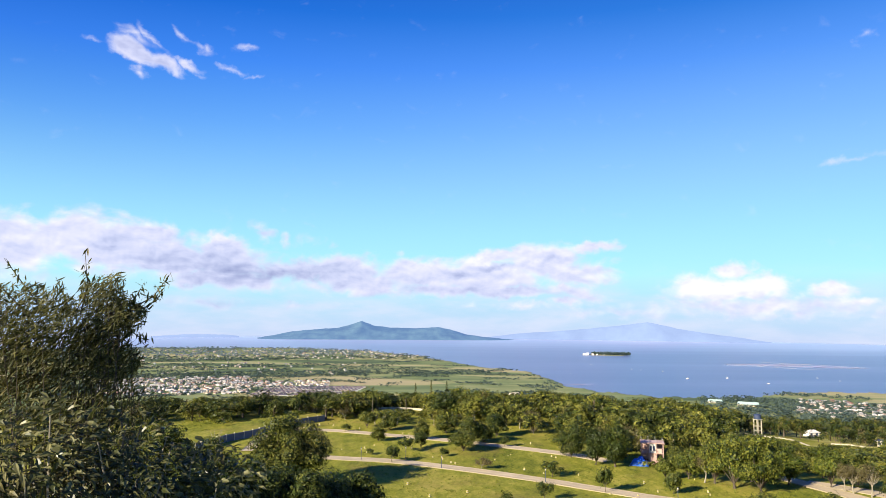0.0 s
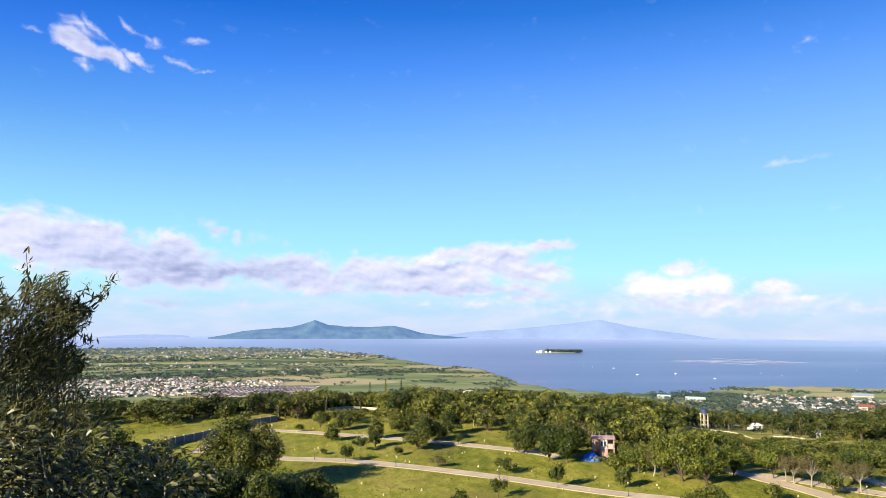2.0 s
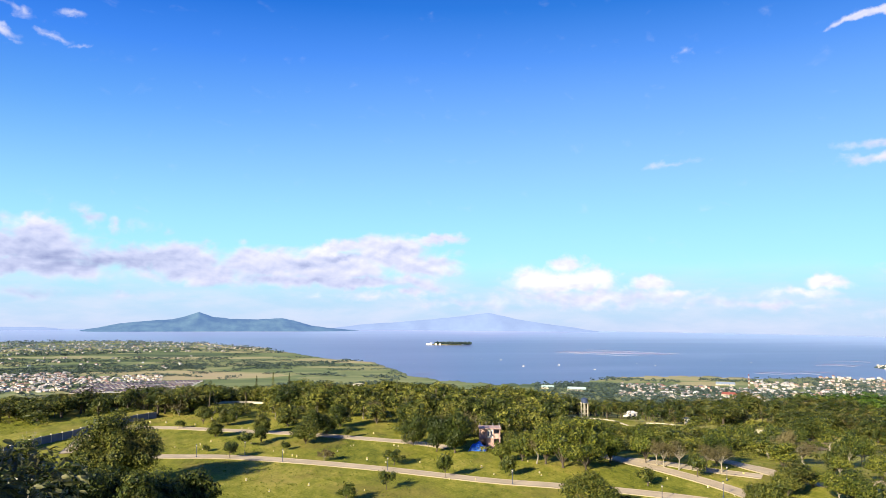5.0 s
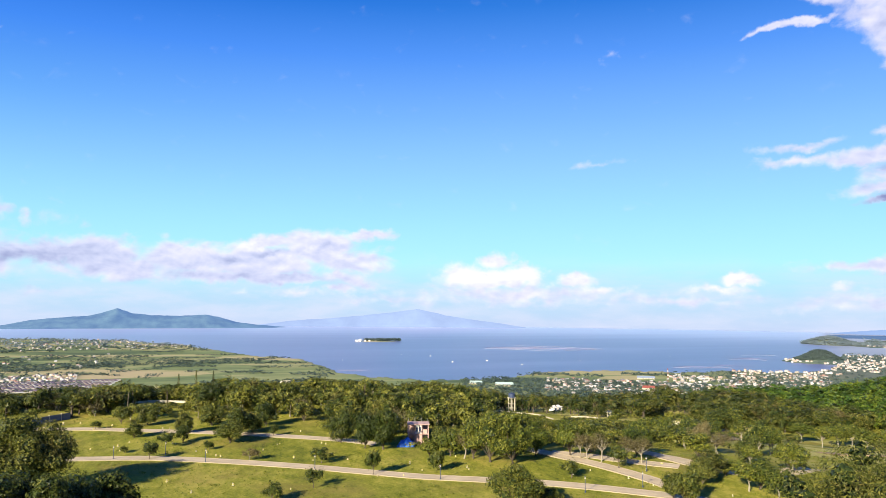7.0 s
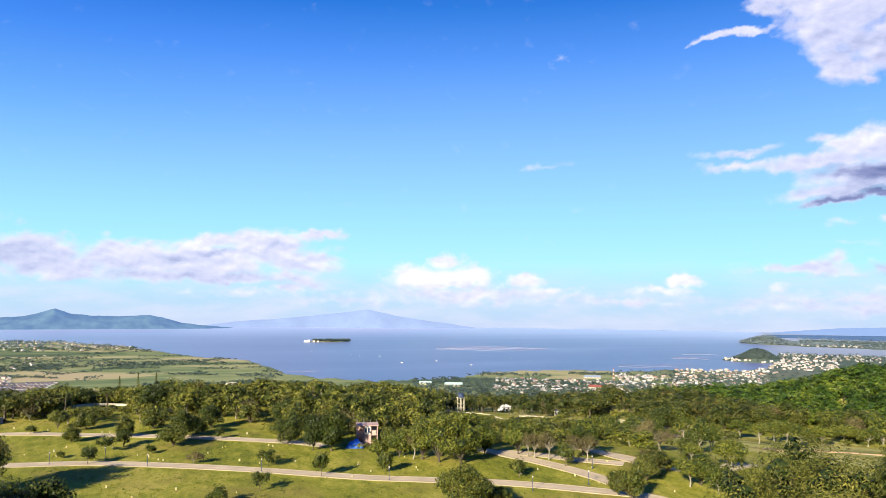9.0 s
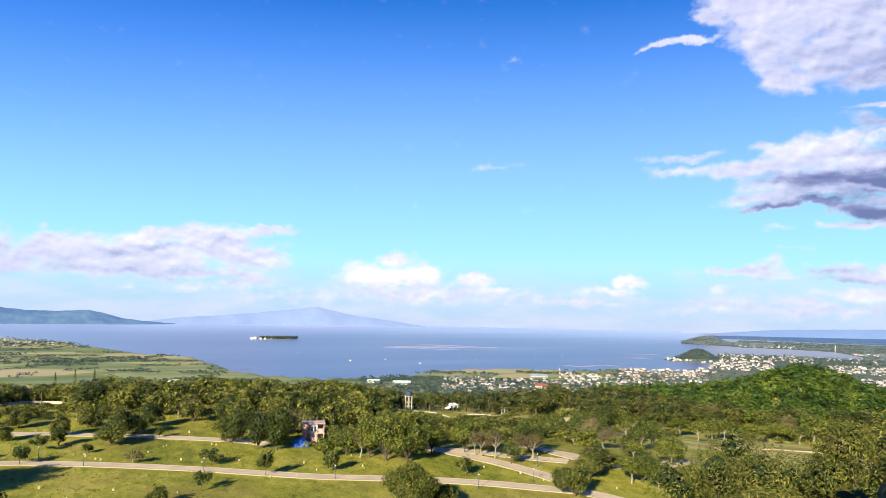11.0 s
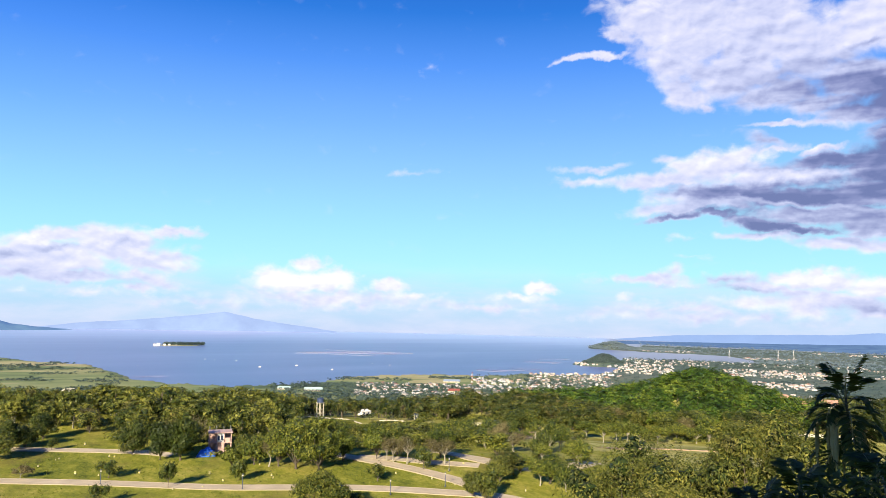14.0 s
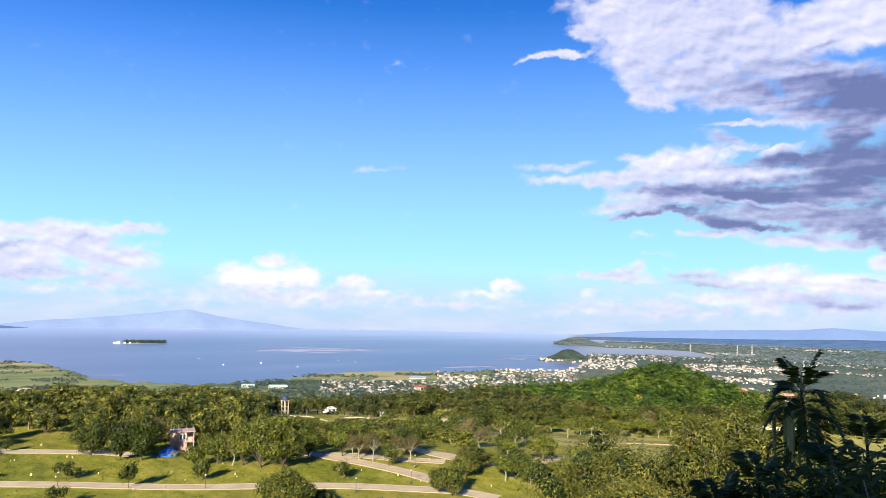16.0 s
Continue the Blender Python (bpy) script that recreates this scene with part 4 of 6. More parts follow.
def grow_tufts():
    """Tufts of longer grass over the mown lawn."""
    rng = np.random.default_rng(70)
    n = 12000
    a, d = np.radians(rng.uniform(-28, 50, n)), np.sqrt(rng.uniform(118 ** 2, 235 ** 2, n))
    x, y = d * np.sin(a), d * np.cos(a)
    clump = np.array([noise.noise((u * 0.09, v * 0.09, 7.0)) for u, v in zip(x, y)])
    for road in (ROAD_A, ROAD_B, ROAD_C, ROAD_D, ROAD_E):
        for p in even(road, 3.0):
            clump = np.where(np.hypot(x - p[0], y - p[1]) < 3.6, -1, clump)
    x, y = x[clump > -0.12], y[clump > -0.12]
    at = np.repeat(np.stack([x, y, ground(x, y) + 0.1], 1), 3, 0) + rng.normal(size=(len(x) * 3, 3)) * np.array([0.16, 0.16, 0.03])
    up = np.array([0, 0, 1.0]) + rng.normal(size=at.shape) * 0.5
    v, f = leaves(at, rng.normal(size=at.shape) * np.array([1, 1, 0.2]), 0.3, rng, 0.5, 0.05, along=up)
    tagged(new("grass_tufts", mesh_of("grass_tufts", v, f, GRASS)), "scattered tufts of longer yellow-green grass on the lawn", "grass", kind="stuff")


grow_tufts()

# ---- woods, hill and plain: growth that nobody could count ----
WOOD_EDGE = [
    (-30.7, 219), (-24.6, 225), (-19.8, 230), (-14.2, 231), (-9.5, 222), (-7.8, 226), (-5.8, 213), (-4.3, 204), (0.3, 206), (5.5, 206), (7, 201),
    (8.5, 178), (12.6, 168), (14.9, 168), (17.9, 158), (19.4, 152), (23.8, 154), (25.2, 190), (26.6, 280), (30.1, 324), (34, 320), (37.8, 303),
    (41.8, 328), (46.4, 327), (52.4, 304), (57.7, 316), (62.9, 349), (68, 375),
]
BUSH_EDGE = [
    (-20.8, 189), (-15.1, 222), (-8, 224), (1.5, 201), (6.9, 194), (10.4, 172), (14, 162), (19.4, 153), (24.8, 170), (27, 171), (30.1, 172),
    (34, 174), (37.8, 176), (42.6, 197), (46.4, 288), (52.4, 284), (57.7, 302), (68, 352),
]


CLEARINGS = [(x, y, r, 0.3) for line, r in (([
    (150.3, 357.7), (158.2, 349.9), (164.6, 340.3), (159.5, 311.5),
], 5), ([
    (-21.9, 246), (-16.9, 248.4), (-11.8, 246.7), (-6.7, 243.9),
], 3), ([
    (174.6, 322.2), (182.1, 319.2), (184.1, 310.5),
], 5), ([
    (192.9, 287.8), (196.6, 277.4), (200.1, 265.5),
], 11), ([
    (299.8, 178.6), (314.7, 173.7), (323.4, 162.7),
], 9)) for x, y in line]
VILLAS = [(58.9, 450, 9.5, 7, 6.2, -58), (60.5, 454, 6, 5, 5.6, -50), (62.0, 457, 14.5, 9, 6.2, -64), (63.9, 460, 8.5, 7, 4.6, -60)]
CLEARINGS += [(d * math.sin(radians(b)), d * math.cos(radians(b)), w * 0.36, 4.5) for b, d, w, *_ in VILLAS]
CLEARINGS += [(203.8, 395.6, 4, 1.3), (193.6, 316.5, 3, 1.2), (113.1, 168.6, 5, 0.4), (158.1, 358.7, 8, 1.0), (47.2, 161.2, 6, 0.3)]


def low_trees(rng, kinds, n, size, lobes, fill=0):
    out = []
    for i in range(kinds):
        (v, f), c = crown_of(rng, n, size, 1.0, 1.0, 0.03 if i % 2 else 0.3, lobes, 0.35, fill=fill)
        t = joined([tube([(0, 0, -0.1), (0.01, 0, 0.3), (0, 0.02, 0.6)], [0.035, 0.028, 0.016], 4)] + [tube([(0, 0, 0.3), c[k]], [0.018, 0.007], 4) for k in range(3)])
        out.append((v, f, t, n))
    return out


def scatter(name, spots, heights, widths, kinds, mats, label, seed, trunks=True):
    """Joins many trees into one growth."""
    rng = np.random.default_rng(seed)
    vs, fs, ms, at = [], [], [], 0
    z = ground(spots[:, 0], spots[:, 1])
    for i, (x, y) in enumerate(spots):
        v, f, (tv, tf), n = kinds[rng.integers(len(kinds))]
        a = rng.uniform(0, 2 * math.pi)
        turn = np.array([[math.cos(a), -math.sin(a), 0], [math.sin(a), math.cos(a), 0], [0, 0, 1]])
        for k, (pv, pf) in enumerate(((v, f), (tv, tf))[:2 if trunks else 1]):
            p = pv @ turn.T * np.array([widths[i], widths[i], heights[i]]) + np.array([x, y, z[i]])
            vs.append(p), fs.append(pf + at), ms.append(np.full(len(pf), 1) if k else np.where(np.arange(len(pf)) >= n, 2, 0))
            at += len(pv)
    ob = new(name, mesh_of(name, np.concatenate(vs), np.concatenate(fs), [*mats, LEAF_HEART_SHADE], np.concatenate(ms)))
    return tagged(ob, label, "trees", kind="stuff")


def polar(rng, n, a0, a1, d0, d1):
    a = np.radians(rng.uniform(a0, a1, n))
    d = np.sqrt(rng.uniform(d0 ** 2, d1 ** 2, n))
    return np.stack([d * np.sin(a), d * np.cos(a)], 1)


def kept_low(spots, h, w):
    """Only low growth in front of walls and houses."""
    z = ground(spots[:, 0], spots[:, 1])
    for x, y, r, up in CLEARINGS:
        c, foot = math.hypot(x, y), float(ground(x, y)) + up
        u, v = (spots[:, 0] * y - spots[:, 1] * x) / c, (spots[:, 0] * x + spots[:, 1] * y) / c
        open_to = CAM_Z + (foot - CAM_Z) * v / c - z
        low = (np.abs(u) < r) & (v < c + 3)
        h = np.where(low, np.clip(open_to * 0.9, 0.5, h), h)
        w = np.where(low, np.minimum(w, np.maximum(h * 1.5, 1.5)), w)
    return h, w


def grow_woods():
    rng = np.random.default_rng(7)
    near_kinds, far_kinds = low_trees(rng, 12, 215, 0.185, 13), low_trees(rng, 8, 40, 0.33, 6)
    spots = np.concatenate([polar(rng, 5200, -40, 80, 140, 640), polar(rng, 1500, 38, 66, 330, 520), polar(rng, 620, -27, 27, 190, 300)])
    d, a = np.hypot(*spots.T), np.degrees(np.arctan2(*spots.T))
    edge = np.interp(a, [r[0] for r in WOOD_EDGE], [r[1] for r in WOOD_EDGE])
    keep = (d > edge) & (rng.random(len(d)) < np.where(d > 470, 0.33, 0.85))
    spots, front = spots[keep], (d < edge + 22)[keep]
    hill = (bump(spots[:, 0], spots[:, 1], 52.5, 435, 1, 68, 98) + bump(spots[:, 0], spots[:, 1], 41, 480, 1, 40, 50)) > 0.35
    d = np.hypot(*spots.T)
    h = rng.uniform(6, 11.5, len(spots)) * np.where(d < 260, 0.85, 1.0)
    w = h * rng.uniform(0.85, 1.35, len(spots))
    bearing = np.degrees(np.arctan2(*spots.T))
    h = h * np.where(d < 252, np.interp(bearing, [-9, -4, 14, 20], [1, 0.92, 0.92, 1]), np.interp(bearing, [-9, -4, 14, 20], [1, 0.7, 0.7, 1]))
    top = np.interp(bearing, [-30, -20, -13, -8, -4, 2, 12, 16, 20, 26], [-6.5, -6.5, -6.35, -6.1, -5.95, -5.9, -5.85, -6.2, -6.5, -6.6]) + rng.normal(size=len(d)) * 0.16
    room = CAM_Z + d * np.tan(np.radians(top)) - ground(spots[:, 0], spots[:, 1])
    h = np.where((bearing < 26) & (d < 370), np.clip(h, 3.0, np.maximum(room, 3.2)), h)
    w = np.minimum(w, h * 1.45)
    h, w = kept_low(spots, h, w)
    ranked = np.flatnonzero(front & (h > 5.0))[:95]
    made = []
    for i in ranked:                          # the front rank stands tree by tree
        x, y = spots[i]
        if len(made) < 12:
            leaf, bark, label = ((LEAF_WOOD, BARK, "leafy olive-green tree at the edge of the woods"), (LEAF_BRIGHT, BARK_PALE, "light green pale-trunked tree at the edge of the woods"),
                                 (LEAF_DARK, BARK, "dark green tree at the edge of the woods"), (LEAF_DRY, BARK_PALE, "thin brownish tree with pale limbs among the woods"))[len(made) % 4]
            made.append((make_tree(on_ground(x, y), h[i], w[i], 800 + i, leaf, bark, label, 1400, 0.66 if leaf is not LEAF_DRY else 0.45, 0.06, 18, thin=0.0 if leaf is not LEAF_DRY else 0.4, group="trees at the edge of the woods"), h[i], w[i]))
        else:
            src, h0, w0 = made[rng.integers(12)]
            copy_thing(src, on_ground(x, y, rng.uniform(0, 360), (w[i] / w0, w[i] / w0, h[i] / h0)))
    rest = np.ones(len(spots), bool)
    belt = ~hill & (d < 370) & (((d > 285) & (bearing > 27)) | (bearing < -8))
    rest[ranked] = False
    for name, mask, kinds, mat, label in (("woods", ~hill & ~belt & (d < 370), near_kinds, LEAF_WOOD, "thick olive-green woods between the lawns and the town"),
                                          ("dark_woods", belt, near_kinds, LEAF_BELT, "dark brownish-green woods behind the lawns and at the foot of the hill"),
                                          ("far_woods", ~hill & ~belt & (d >= 370), far_kinds, LEAF_BELT, "dark green woods sloping down to the plain"),
                                          ("hill_woods", hill, low_trees(rng, 8, 110, 0.24, 9), LEAF_HILL, "bright green bushy woods covering a rounded hill")):
        mask = mask & rest
        scatter(name, spots[mask], h[mask] * (0.8 if mat is LEAF_HILL else 1), w[mask], kinds, [mat, BARK_PALE if name == "woods" else BARK], label, 11)


def dry_land(spots):
    return ground(spots[:, 0], spots[:, 1]) > LAKE_Z + 0.9


def grow_plain():
    rng = np.random.default_rng(21)
    kinds = low_trees(rng, 6, 11, 0.46, 4, None)
    rows = []
    for _ in range(150):                      # hedgerows and tree lines across the fields
        a, d = rng.uniform(-30, 12), rng.uniform(1350, 2500)
        n = rng.integers(8, 34)
        aa = a + np.linspace(0, n * 0.12, n) + rng.normal(size=n) * 0.05
        dd = d + np.linspace(0, rng.normal() * 50, n) + rng.normal(size=n) * 7
        dd = np.minimum(dd, np.interp(aa, COAST_A, COAST_D) - 90)
        rows.append(np.stack([dd * np.sin(np.radians(aa)), dd * np.cos(np.radians(aa))], 1)[dd < np.interp(aa, COAST_A, COAST_D) - 95])
    rows.append(polar(rng, 2600, -30, 0, 2420, 3420))
    rows.append(polar(rng, 420, -30, -13, 1400, 1780))
    rows.append(polar(rng, 1100, -30, -6, 1760, 1930))
    rows.append(polar(rng, 420, -9, 4, 1830, 1960))
    rows.append(polar(rng, 300, -24, -4, 2080, 2160))
    rows.append(polar(rng, 2100, 20, 40, 1130, 1470))
    rows.append(polar(rng, 1100, 40, 50, 1150, 1680))
    rows.append(polar(rng, 200, 25, 36, 1290, 1480))
    rows.append(polar(rng, 420, 36, 47, 1330, 1780))
    rows.append(polar(rng, 160, 20, 31, 1540, 1600))
    rows.append(polar(rng, 4200, 46, 80, 1100, 3000))
    rows.append(polar(rng, 2600, 48, 80, 2600, 4500))
    hills = [(46.1, 2300, 62, 1100), (46.8, 3430, 120, 1500), (49.5, 3500, 150, 700)]
    for b, dist, wide, n in hills:
        c = np.array([dist * math.sin(radians(b)), dist * math.cos(radians(b))])
        q = rng.normal(size=(n, 2))
        rows.append(c + q / np.linalg.norm(q, axis=1, keepdims=True) * np.sqrt(rng.random((n, 1))) * wide)
    spit = polar(rng, 90, 4.5, 8.5, 2000, 2060)
    rows.append(spit)
    rows.append(polar(rng, 70, 32.4, 36.4, 1615, 1650))
    rows.append(polar(rng, 45, -3.9, 0.3, 2640, 2680))
    spots = np.concatenate(rows)
    spots = spots[dry_land(spots)]
    far = np.hypot(*spots.T)
    h = rng.uniform(2.4, 5.6, len(spots)) * np.where(far > 2400, 1.5, 1.0)
    w = h * rng.uniform(1.4, 2.3, len(spots))
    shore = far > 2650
    scatter("shore_trees", spots[shore], h[shore], w[shore], kinds, [LEAF_HAZE, BARK], "trees on the far side of the bay, pale blue-green with painted haze", 24, False)
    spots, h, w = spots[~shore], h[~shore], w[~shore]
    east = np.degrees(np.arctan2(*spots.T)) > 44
    scatter("valley_trees", spots[east], h[east], w[east], kinds, [LEAF_VALLEY_HAZE, BARK], "trees all over the valley behind the hill, blue-green with painted haze", 25, False)
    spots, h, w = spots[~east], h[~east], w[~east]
    scatter("plain_trees", spots, h, w, kinds, [LEAF_FAR_HAZE, BARK], "scattered trees and hedgerows over the lakeside plain, blue-green with painted haze", 23, False)


def grow_bushes():
    rng = np.random.default_rng(17)
    kinds = low_trees(rng, 8, 54, 0.3, 7, None)
    spots = np.concatenate([polar(rng, 5200, -36, 76, 140, 420), polar(rng, 1200, 26, 38, 185, 320)])
    d, a = np.hypot(*spots.T), np.degrees(np.arctan2(*spots.T))
    rim = np.interp(a, [r[0] for r in BUSH_EDGE], [r[1] for r in BUSH_EDGE])
    wood = np.interp(a, [r[0] for r in WOOD_EDGE], [r[1] for r in WOOD_EDGE])
    clump = np.array([noise.noise((x * 0.035, y * 0.035, 4.0)) for x, y in spots])
    on_road = np.zeros(len(spots), bool)
    for road in (ROAD_A, ROAD_B, ROAD_C, ROAD_D, ROAD_E):
        for p in even(road, 4.0):
            on_road |= np.hypot(spots[:, 0] - p[0], spots[:, 1] - p[1]) < 5
    field = (a > 43.5) & (a < 60) & (d < 272)
    thick = (a > 26) & (a < 37.5) & (d > 188) & (clump > -0.22)
    keep = (d > rim) & (d < wood + 60) & ((d > wood) | (clump > 0.02) | thick) & ~on_road & ~field
    spots, thick = spots[keep], thick[keep]
    h = rng.uniform(1.0, 3.4, len(spots)) * np.where(thick, 1.35, 1.0)
    h, w = kept_low(spots, h, h * rng.uniform(1.1, 1.9, len(spots)))
    scatter("undergrowth", spots, h, w, kinds, [LEAF_WOOD, BARK], "thick green undergrowth and shrubs along the woods", 19, False)


grow_woods()
grow_bushes()
grow_plain()


# ---- towns ----
def houses(name, spots, rng, label, roof, wide=(6, 11), tall=(3, 6.5), turn=None):
    vs, fs, ms, at = [], [], [], 0
    z = ground(spots[:, 0], spots[:, 1])
    for i, (x, y) in enumerate(spots):
        a = rng.uniform(0, math.pi) if turn is None else turn + rng.normal() * 0.05
        w, l, h = rng.uniform(*wide) / 2, rng.uniform(*wide) * 0.55, rng.uniform(*tall)
        r = h + w * rng.uniform(0.25, 0.6)
        e = 0.4
        body = [(sx * w, sy * l, zz) for zz in (-1, h) for sx, sy in ((-1, -1), (1, -1), (1, 1), (-1, 1))]
        top = [(-w - e, -l - e, h), (w + e, -l - e, h), (w + e, l + e, h), (-w - e, l + e, h), (0, -l * 0.9, r), (0, l * 0.9, r)]
        p = np.array(body + top)
        c, s = math.cos(a), math.sin(a)
        p = np.stack([p[:, 0] * c - p[:, 1] * s + x, p[:, 0] * s + p[:, 1] * c + y, p[:, 2] + z[i]], 1)
        q = [(0, 1, 5, 4), (1, 2, 6, 5), (2, 3, 7, 6), (3, 0, 4, 7), (9, 10, 13, 12), (11, 8, 12, 13), (8, 9, 12, 12), (10, 11, 13, 13)]
        for face in q:
            k = [n for n in dict.fromkeys(face)]
            fs.append([n + at for n in k])
        ms += [0] * 4 + [1] * 4
        vs.append(p)
        at += len(p)
    me = bpy.data.meshes.new(name)
    me.from_pydata(np.concatenate(vs).tolist(), [], fs)
    me.polygons.foreach_set("material_index", np.array(ms, np.int32))
    me.materials.append(HOUSE_WALL), me.materials.append(roof)
    return tagged(new(name, me), label, "houses", kind="stuff")


def build_towns():
    rng = np.random.default_rng(41)
    def spots(n, *span):
        p = polar(rng, n, *span)
        p = p[dry_land(p)]
        return p[ground(p[:, 0], p[:, 1]) < np.where(np.hypot(*p.T) > 2000, -113, 0)]
    houses("lakeside_town_houses", np.concatenate([spots(300, -24, -2, 2450, 3150), spots(40, -5, 0.2, 2600, 2700)]), rng, "far white and grey houses of a lakeside town among trees", HOUSE_ROOF, (4, 7), (2.6, 4.2))
    houses("plain_town_houses", np.concatenate([spots(620, -26, -15, 1400, 1770), spots(170, -16.5, -9, 1500, 1640), spots(60, -26, -6, 1800, 2300)]), rng, "dense small white and rusty-roofed houses on the plain", HOUSE_ROOF, (3.4, 6.6), (2.2, 3.8))
    rows = np.array([((1350 + 24 * i) * math.sin(radians(-15 + 0.29 * j + 0.2 * i)), (1350 + 24 * i) * math.cos(radians(-15 + 0.29 * j + 0.2 * i))) for i in range(7) for j in range(27)])
    houses("row_houses", rows, rng, "straight rows of small houses with dark purplish roofs", ROW_ROOF, (6, 7), (2.2, 2.8), 0.2)
    houses("bay_town_houses", np.concatenate([spots(330, 26.5, 41, 1270, 1480), spots(70, 36, 41, 1480, 1640), spots(180, 40.5, 47, 1350, 1760), spots(110, 28, 47, 1170, 1300), spots(120, 40.5, 47.5, 1740, 1960)]), rng, "dense cream, white and rust-roofed town houses by the bay", HOUSE_ROOF, (3.2, 6.6), (2.2, 3.8))
    houses("headland_houses", np.concatenate([spots(70, 44, 48, 2200, 2330), spots(190, 46.8, 51.5, 1960, 2360), spots(110, 47.5, 54, 2360, 2660), spots(70, 47.5, 53, 3290, 3480)]), rng, "small white and rust-roofed houses round a wooded headland", HOUSE_ROOF, (3, 6), (2.2, 3.6))
    houses("valley_town_houses", np.concatenate([spots(60, 52, 72, 1450, 1650), spots(90, 57, 61, 1720, 1890), spots(190, 55, 62.5, 2030, 2330), spots(120, 58, 72, 2170, 2260), spots(170, 52, 76, 2480, 2750), spots(110, 55.2, 60, 2960, 3080)]), rng, "scattered white town buildings among trees in the valley", HOUSE_ROOF, (2.4, 5.2), (1.9, 3.2))
    houses("valley_halls", np.concatenate([spots(26, 55.5, 62.5, 2040, 2320), spots(14, 57, 61, 1740, 1880), spots(22, 60.5, 66, 3640, 3760), spots(16, 55.2, 59, 2980, 3060), spots(10, 63, 72, 2300, 2700)]), rng, "long white halls and larger buildings in the valley town", HOUSE_ROOF, (6, 12), (2.2, 3.8))


build_towns()

# ---- walls among the trees ----
def make_wall(points, high, thick, mat, label, posts=0.0, post_mat=None):
    """A wall of bays between posts that follows the ground."""
    line = even(points, 3.0)
    wall = thing("wall", Matrix.Identity(4), label, "wall")
    for i in range(len(line) - 1):
        (x0, y0), (x1, y1) = line[i], line[i + 1]
        z0, z1 = ground(x0, y0), ground(x1, y1)
        long, a = math.hypot(x1 - x0, y1 - y0), math.atan2(y1 - y0, x1 - x0)
        bm = bmesh.new()
        box(bm, 0, 0, 0, long * 0.985, thick, high + 0.6)
        box(bm, 0, 0, high + 0.6, long, thick * 1.5, 0.1)
        bay = part("wall_bay", bm, mat, wall)
        bay.matrix_basis = Matrix.Translation(((x0 + x1) / 2, (y0 + y1) / 2, min(z0, z1) - 0.6)) @ Matrix.Rotation(a, 4, "Z")
        if posts:
            bm = bmesh.new()
            box(bm, 0, 0, 0, posts, thick * 2.2, high + 0.85)
            box(bm, 0, 0, high + 0.85, posts * 1.3, thick * 2.6, 0.08)
            post = part("post", bm, post_mat or mat, wall)
            post.matrix_basis = Matrix.Translation((x0, y0, z0 - 0.6)) @ Matrix.Rotation(a, 4, "Z")


make_wall([
    (-58.2, 169.3), (-56.7, 175), (-55.2, 183.4), (-50.7, 191.9), (-48, 201.4), (-44.8, 208.7), (-40.4, 215.7), (-36, 220.1),
], 1.7, 0.16, WALL_DARK, "grey-blue concrete panel wall with pale posts below a grassy bank", 0.14, CREAM)
bank = even([
    (-58.2, 169.3), (-56.7, 175), (-55.2, 183.4), (-50.7, 191.9), (-48, 201.4), (-44.8, 208.7), (-40.4, 215.7), (-36, 220.1),
], 3.0)
tagged(new("grass_bank", mesh_of("grass_bank", *strip(bank, -5.2, 9.6, -0.5, 1.75), LAWN)), "sunlit grassy terrace held up by the panel wall", "bank", kind="structure")
make_wall([
    (150.3, 357.7), (158.2, 349.9), (164.6, 340.3), (159.5, 311.5),
], 0.5, 0.25, CREAM, "low cream stone wall round the water tower")
make_wall([
    (-21.9, 246), (-16.9, 248.4), (-11.8, 246.7), (-6.7, 243.9),
], 0.6, 0.25, CREAM, "low pale stone wall in front of the woods")
make_wall([
    (174.6, 322.2), (182.1, 319.2), (184.1, 310.5),
], 0.6, 0.25, CREAM, "low pale wall beside a clearing in the woods")
make_wall([
    (192.9, 287.8), (196.6, 277.4), (200.1, 265.5),
], 1.7, 0.25, CREAM, "long pale masonry wall at the edge of the woods")
make_wall([
    (299.8, 178.6), (314.7, 173.7), (323.4, 162.7),
], 1.6, 0.25, CREAM, "pale masonry wall behind the olive trees")


